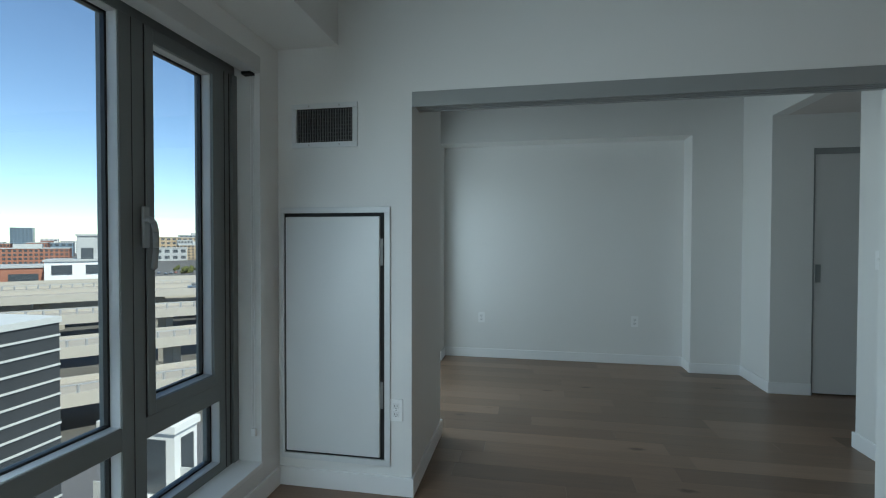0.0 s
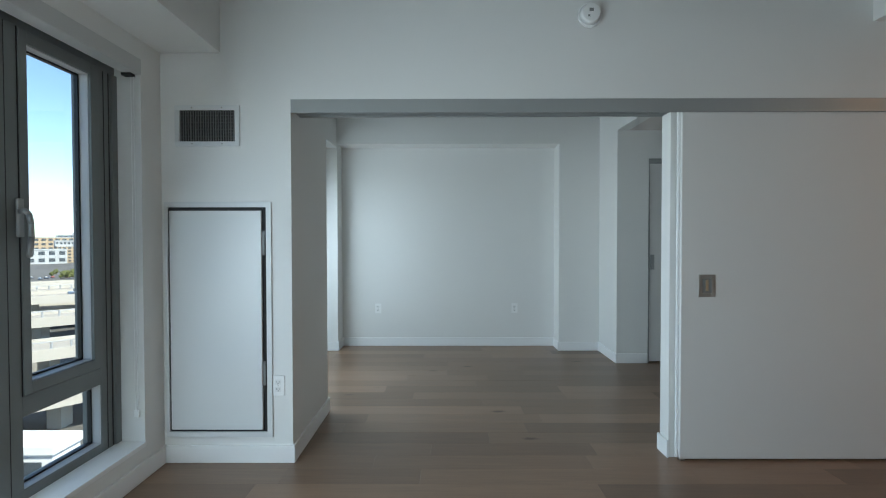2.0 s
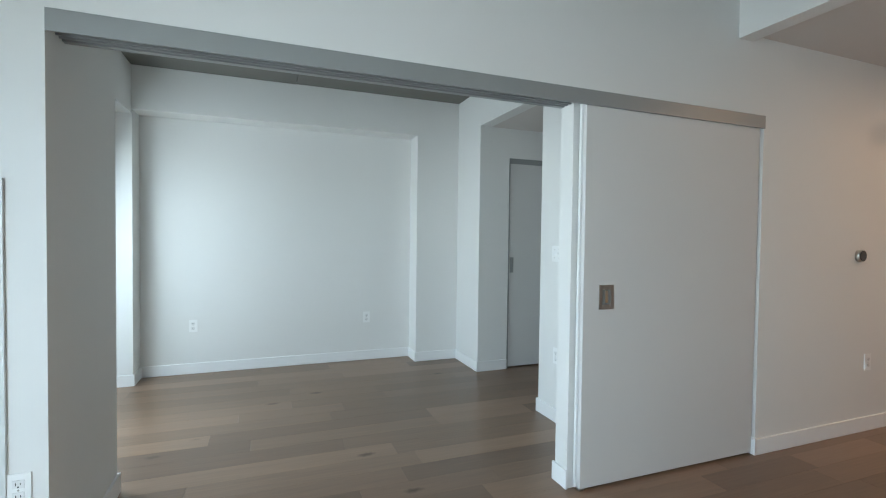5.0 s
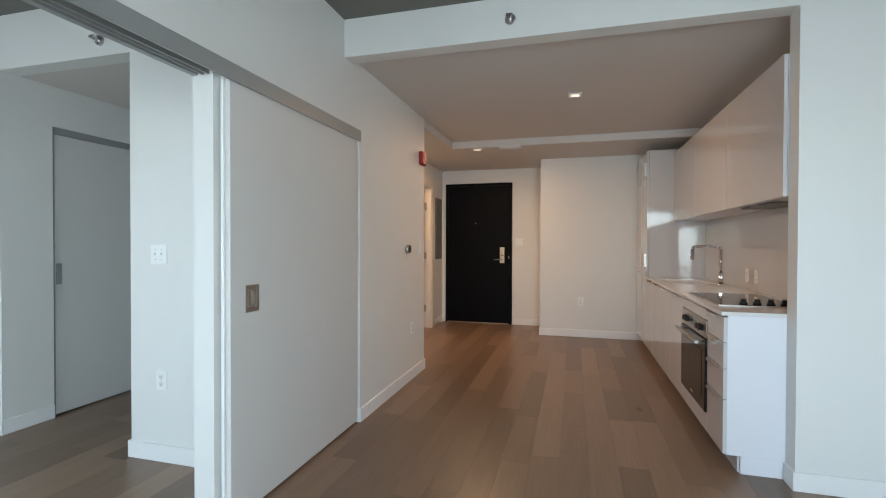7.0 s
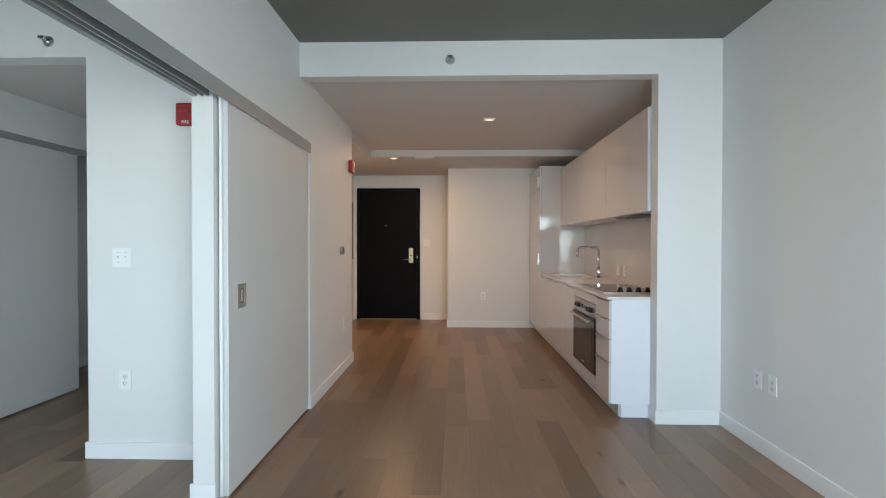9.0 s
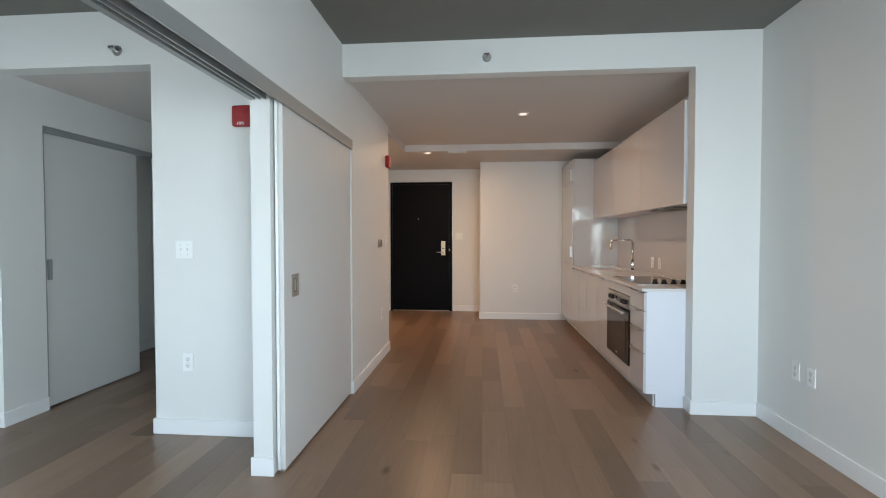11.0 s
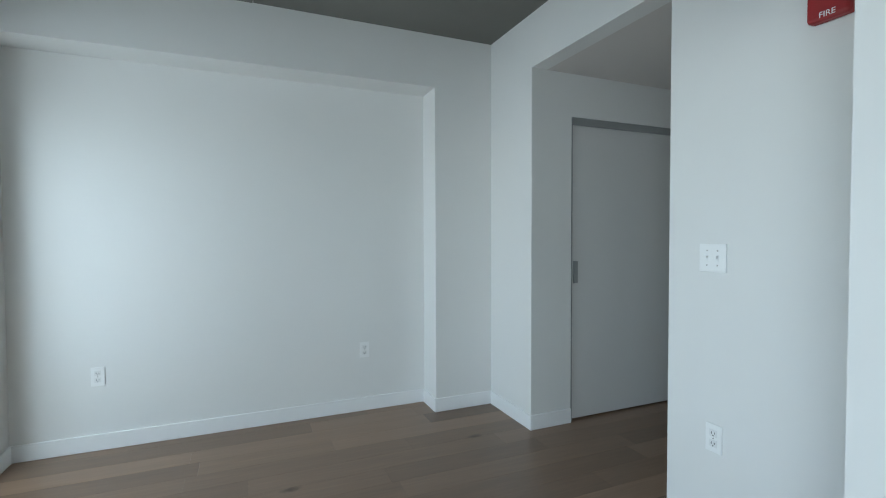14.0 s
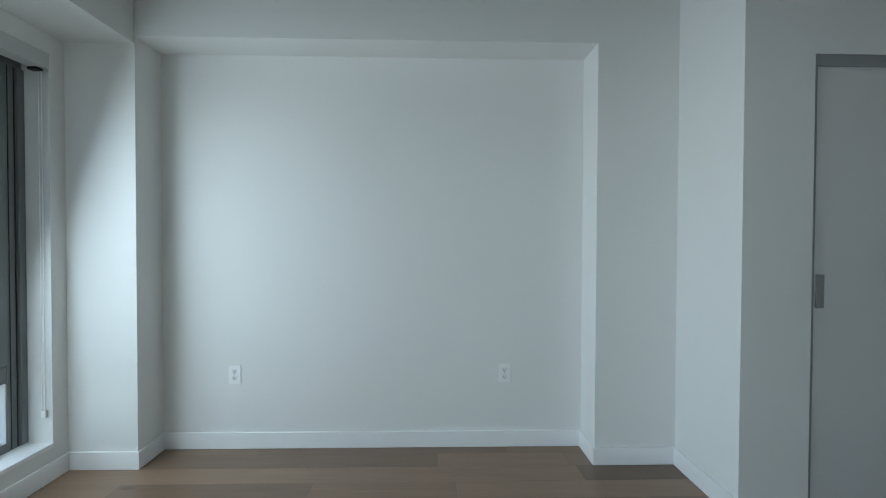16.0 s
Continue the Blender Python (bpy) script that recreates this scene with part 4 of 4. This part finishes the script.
rnd = random.Random(5)
for d, s, w, h, deep, mat, label, fl, co, tk in [
    (250, -50, 46, 12, 22, BRICKF, "long low red brick warehouse", 1, 3, False), (243, -11, 33, 14.5, 18, WHITER, "white boxy riverside plant", 2, 3, False), (248, -14, 7, 25, 8, GREYF, "pale concrete silo block", 1, 1, False), (248, -2, 7, 24, 8, GREYF, "pale concrete silo block beside another", 1, 1, False), (340, -45, 60, 15, 26, BRICKF, "red brick mill behind the warehouse", 4, 16, True), (375, 45, 50, 17, 30, TANF, "tan brick warehouse far across the river", 5, 12, True),
    (390, -110, 80, 19, 30, BRICKF, "red brick mill building", 5, 14, True), (380, 110, 40, 20, 30, BRICKF, "brick block with pale windows", 5, 9, False),
    (360, 22, 40, 14, 26, GREYF, "pale grey industrial shed", 2, 5, False),
    (460, 165, 34, 48, 30, YELF, "yellow office tower far across the river", 9, 8, False), (480, 215, 40, 42, 30, BLUEF, "blue glass office block", 8, 8, True), (470, 130, 26, 50, 26, GREYF, "grey office tower far across the river", 9, 6, False),
    (520, 60, 60, 36, 30, BLUEF, "dark blue office block", 7, 9, True), (640, -90, 30, 62, 26, BLUEF, "tall blue glass tower", 12, 6, False), (660, -160, 40, 52, 30, GREYF, "distant grey tower far across the river", 9, 6, False),
    (700, -20, 26, 58, 24, BLUEF, "slim distant tower far across the river", 11, 5, False), (560, 280, 60, 40, 30, GREYF, "distant pale block far across the river", 6, 8, False), (620, 360, 70, 48, 30, BLUEF, "distant glass block far across the river", 8, 8, False),
    (420, -200, 90, 22, 30, BRICKF, "low brick terrace far across the river", 4, 14, False), (440, 30, 80, 28, 30, TANF, "tan apartment row far across the river", 5, 12, False), (540, 110, 60, 34, 30, BRICKF, "brick apartment block far across the river", 6, 9, False), (450, 320, 90, 26, 30, TANF, "long tan block far across the river", 5, 12, False), (420, 420, 100, 30, 30, WHITER, "long white block far across the river", 5, 12, False)]:
    far_building(d, s, w, h, deep, mat, label, fl, co, tk)

for i in range(120):
    d, s = rnd.uniform(350, 720), rnd.uniform(-260, 420)
    far_building(d, s, rnd.uniform(14, 34), rnd.uniform(11, 25), rnd.uniform(12, 26), rnd.choice((BRICKF, BRICKF, TANF, GREYF, WHITER, BLUEF)), "small city block far across the river", rnd.randrange(3, 6), rnd.randrange(4, 8))
for i in range(26):
    d, s = rnd.uniform(160, 200), rnd.uniform(-90, 120)
    far_building(d, s, rnd.uniform(8, 26), rnd.uniform(4, 9), rnd.uniform(8, 14), rnd.choice((WHITER, GREYF, ROADC)), "low pale shed near the river bank", 1, 3)


def far_trees():
    bm = bmesh.new()
    for _ in range(120):
        d, s = rnd.uniform(345, 372), rnd.uniform(25, 300)
        r = rnd.uniform(1.2, 2.6)
        for _ in range(3):
            p = out(d + rnd.uniform(-1.5, 1.5), s + rnd.uniform(-2, 2), GZ + 2.5 + rnd.uniform(0, 2.5))
            bmesh.ops.create_icosphere(bm, subdivisions=1, radius=r * rnd.uniform(0.5, 0.9), matrix=Matrix.Translation(p) @ pose(0, 0, 0, rnd.uniform(0, 90), rnd.uniform(0, 90), 0))
    for v in bm.verts:
        v.co += Vector((rnd.uniform(-0.5, 0.5), rnd.uniform(-0.5, 0.5), rnd.uniform(-0.5, 0.5)))
    tagged(part("far_trees", bm, LEAF), "row of yellow green autumn trees by the river", "trees", kind="stuff")


far_trees()


def car(paint, label):
    c = thing("car", label, "car", "cars outside")
    bm = boxes((-2.2, -0.9, 0.35, 2.2, 0.9, 0.95), bevel=0.12)
    part("body", bm, paint, c)
    cab = boxes((-1.3, -0.8, 0.93, 1.1, 0.8, 1.5), bevel=0.15)
    part("cabin", cab, WIND, c, "dark glazed cabin")
    for x in (-1.35, 1.35):
        for y in (-0.85, 0.85):
            part("wheel", tube(bmesh.new(), (x, y - 0.1, 0.34), (x, y + 0.1, 0.34), 0.34, seg=16), GASKET, c)
    return c


ANG = math.degrees(math.atan2(AY.y, AY.x))
protos = [car(p, n + " car seen from far above") for p, n in zip(CARS, ("dark blue", "white", "red", "grey"))]
spots = [(126, 14, -10.46, 0), (128, -30, -10.46, 3), (104, 30, -11.96, 1), (90, -20, -14.46, 3)]
for p, (d, s, z, k) in zip(protos, spots):
    p.matrix_basis = Matrix.Translation(out(d, s, z)) @ pose(0, 0, 0, 0, 0, ANG)
for i in range(90):
    d, s = 372 - rnd.uniform(0, 3) + (i % 3) * 6 - 2, -60 + i * 3.4
    copy_thing(protos[rnd.randrange(4)], Matrix.Translation(out(d, s, GZ + 0.02)) @ pose(0, 0, 0, 0, 0, ANG + 90))


def street_lamp(d, s, z):
    o = thing("street_lamp", "slim grey street lamp beside the viaduct", "street lamp", "street lamps")
    p = out(d, s, z)
    part("pole", tube(bmesh.new(), p, p + Vector((0, 0, 9)), 0.14, 0.08, seg=10), POLE, o)
    part("arm", tube(bmesh.new(), p + Vector((0, 0, 8.9)), p + AY * 2.5 + Vector((0, 0, 9.6)), 0.07, seg=8), POLE, o)
    q = p + AY * 2.6 + Vector((0, 0, 9.6))
    part("lantern", boxes((q.x - 0.4, q.y - 0.2, q.z - 0.1, q.x + 0.4, q.y + 0.2, q.z + 0.08)), POLE, o)


for d, s, z in ((99.5, -24, -12), (151, -38, -11.5), (123, 40, -10.5), (85, 30, -14.5)):
    street_lamp(d, s, z)


def road_sign():
    o = thing("road_sign", "yellow road sign on a gantry over the viaduct", "road sign")
    part("board", boxes((-1.1, -0.1, 3.6, 1.1, 0.1, 4.8)), SIGN, o)
    part("pole", tube(bmesh.new(), (0, 0.2, 0), (0, 0.2, 4.7), 0.12), POLE, o)
    o.matrix_basis = Matrix.Translation(out(131, -29, -10.5)) @ pose(0, 0, 0, 0, 0, ANG)


road_sign()


# ---- floor, plank by plank ----
FLOOR = part("floor", boxes((-1.60, -0.90, -0.12, 7.510, 5.50, -0.012)), JOINT)
tagged(FLOOR, "pale brown oak plank floor", "floor", kind="structure")
prng = random.Random(11)
PW = 0.165


def seen_floor(x, y):
    """Whether the floor at that place lies in a room that is walked or looked into."""
    if x > 2.9 and y < -0.2:
        return False
    if x > 6.700 and y < 1.1:
        return False
    if x > 2.3 and 2.45 < y < 3.2 and x < 4.35:
        return False
    return not (x > 4.5 and y > 2.97)


shapes = {}
y = -0.80
while y < 5.24:
    x = -1.30 - prng.uniform(0, 1.2)
    while x < 7.350:
        n = prng.choice((0.75, 1.0, 1.25, 1.5, 1.8))
        a, b = max(x, -1.30), min(x + n, 7.370)
        x += n
        if b - a < 0.05 or not any(seen_floor(a + (b - a) * f, y + 0.08) for f in (0.02, 0.5, 0.98)):
            continue
        key = round(b - a, 3)
        if key not in shapes:
            shapes[key] = mesh_of(boxes((0.0002, 0.0002, -0.012, key - 0.0004, PW - 0.0004, 0.0), bevel=0.0003), "plank", OAK)
        o = new("plank", shapes[key])
        o.location, o.parent = (a, y, 0.0), FLOOR
    y += PW
tagged(part("bathroom_floor", boxes((5.50, 2.96, -0.011, 6.890, 4.60, 0.002)), QUARTZ), "pale tiled bathroom floor", "floor", kind="structure")
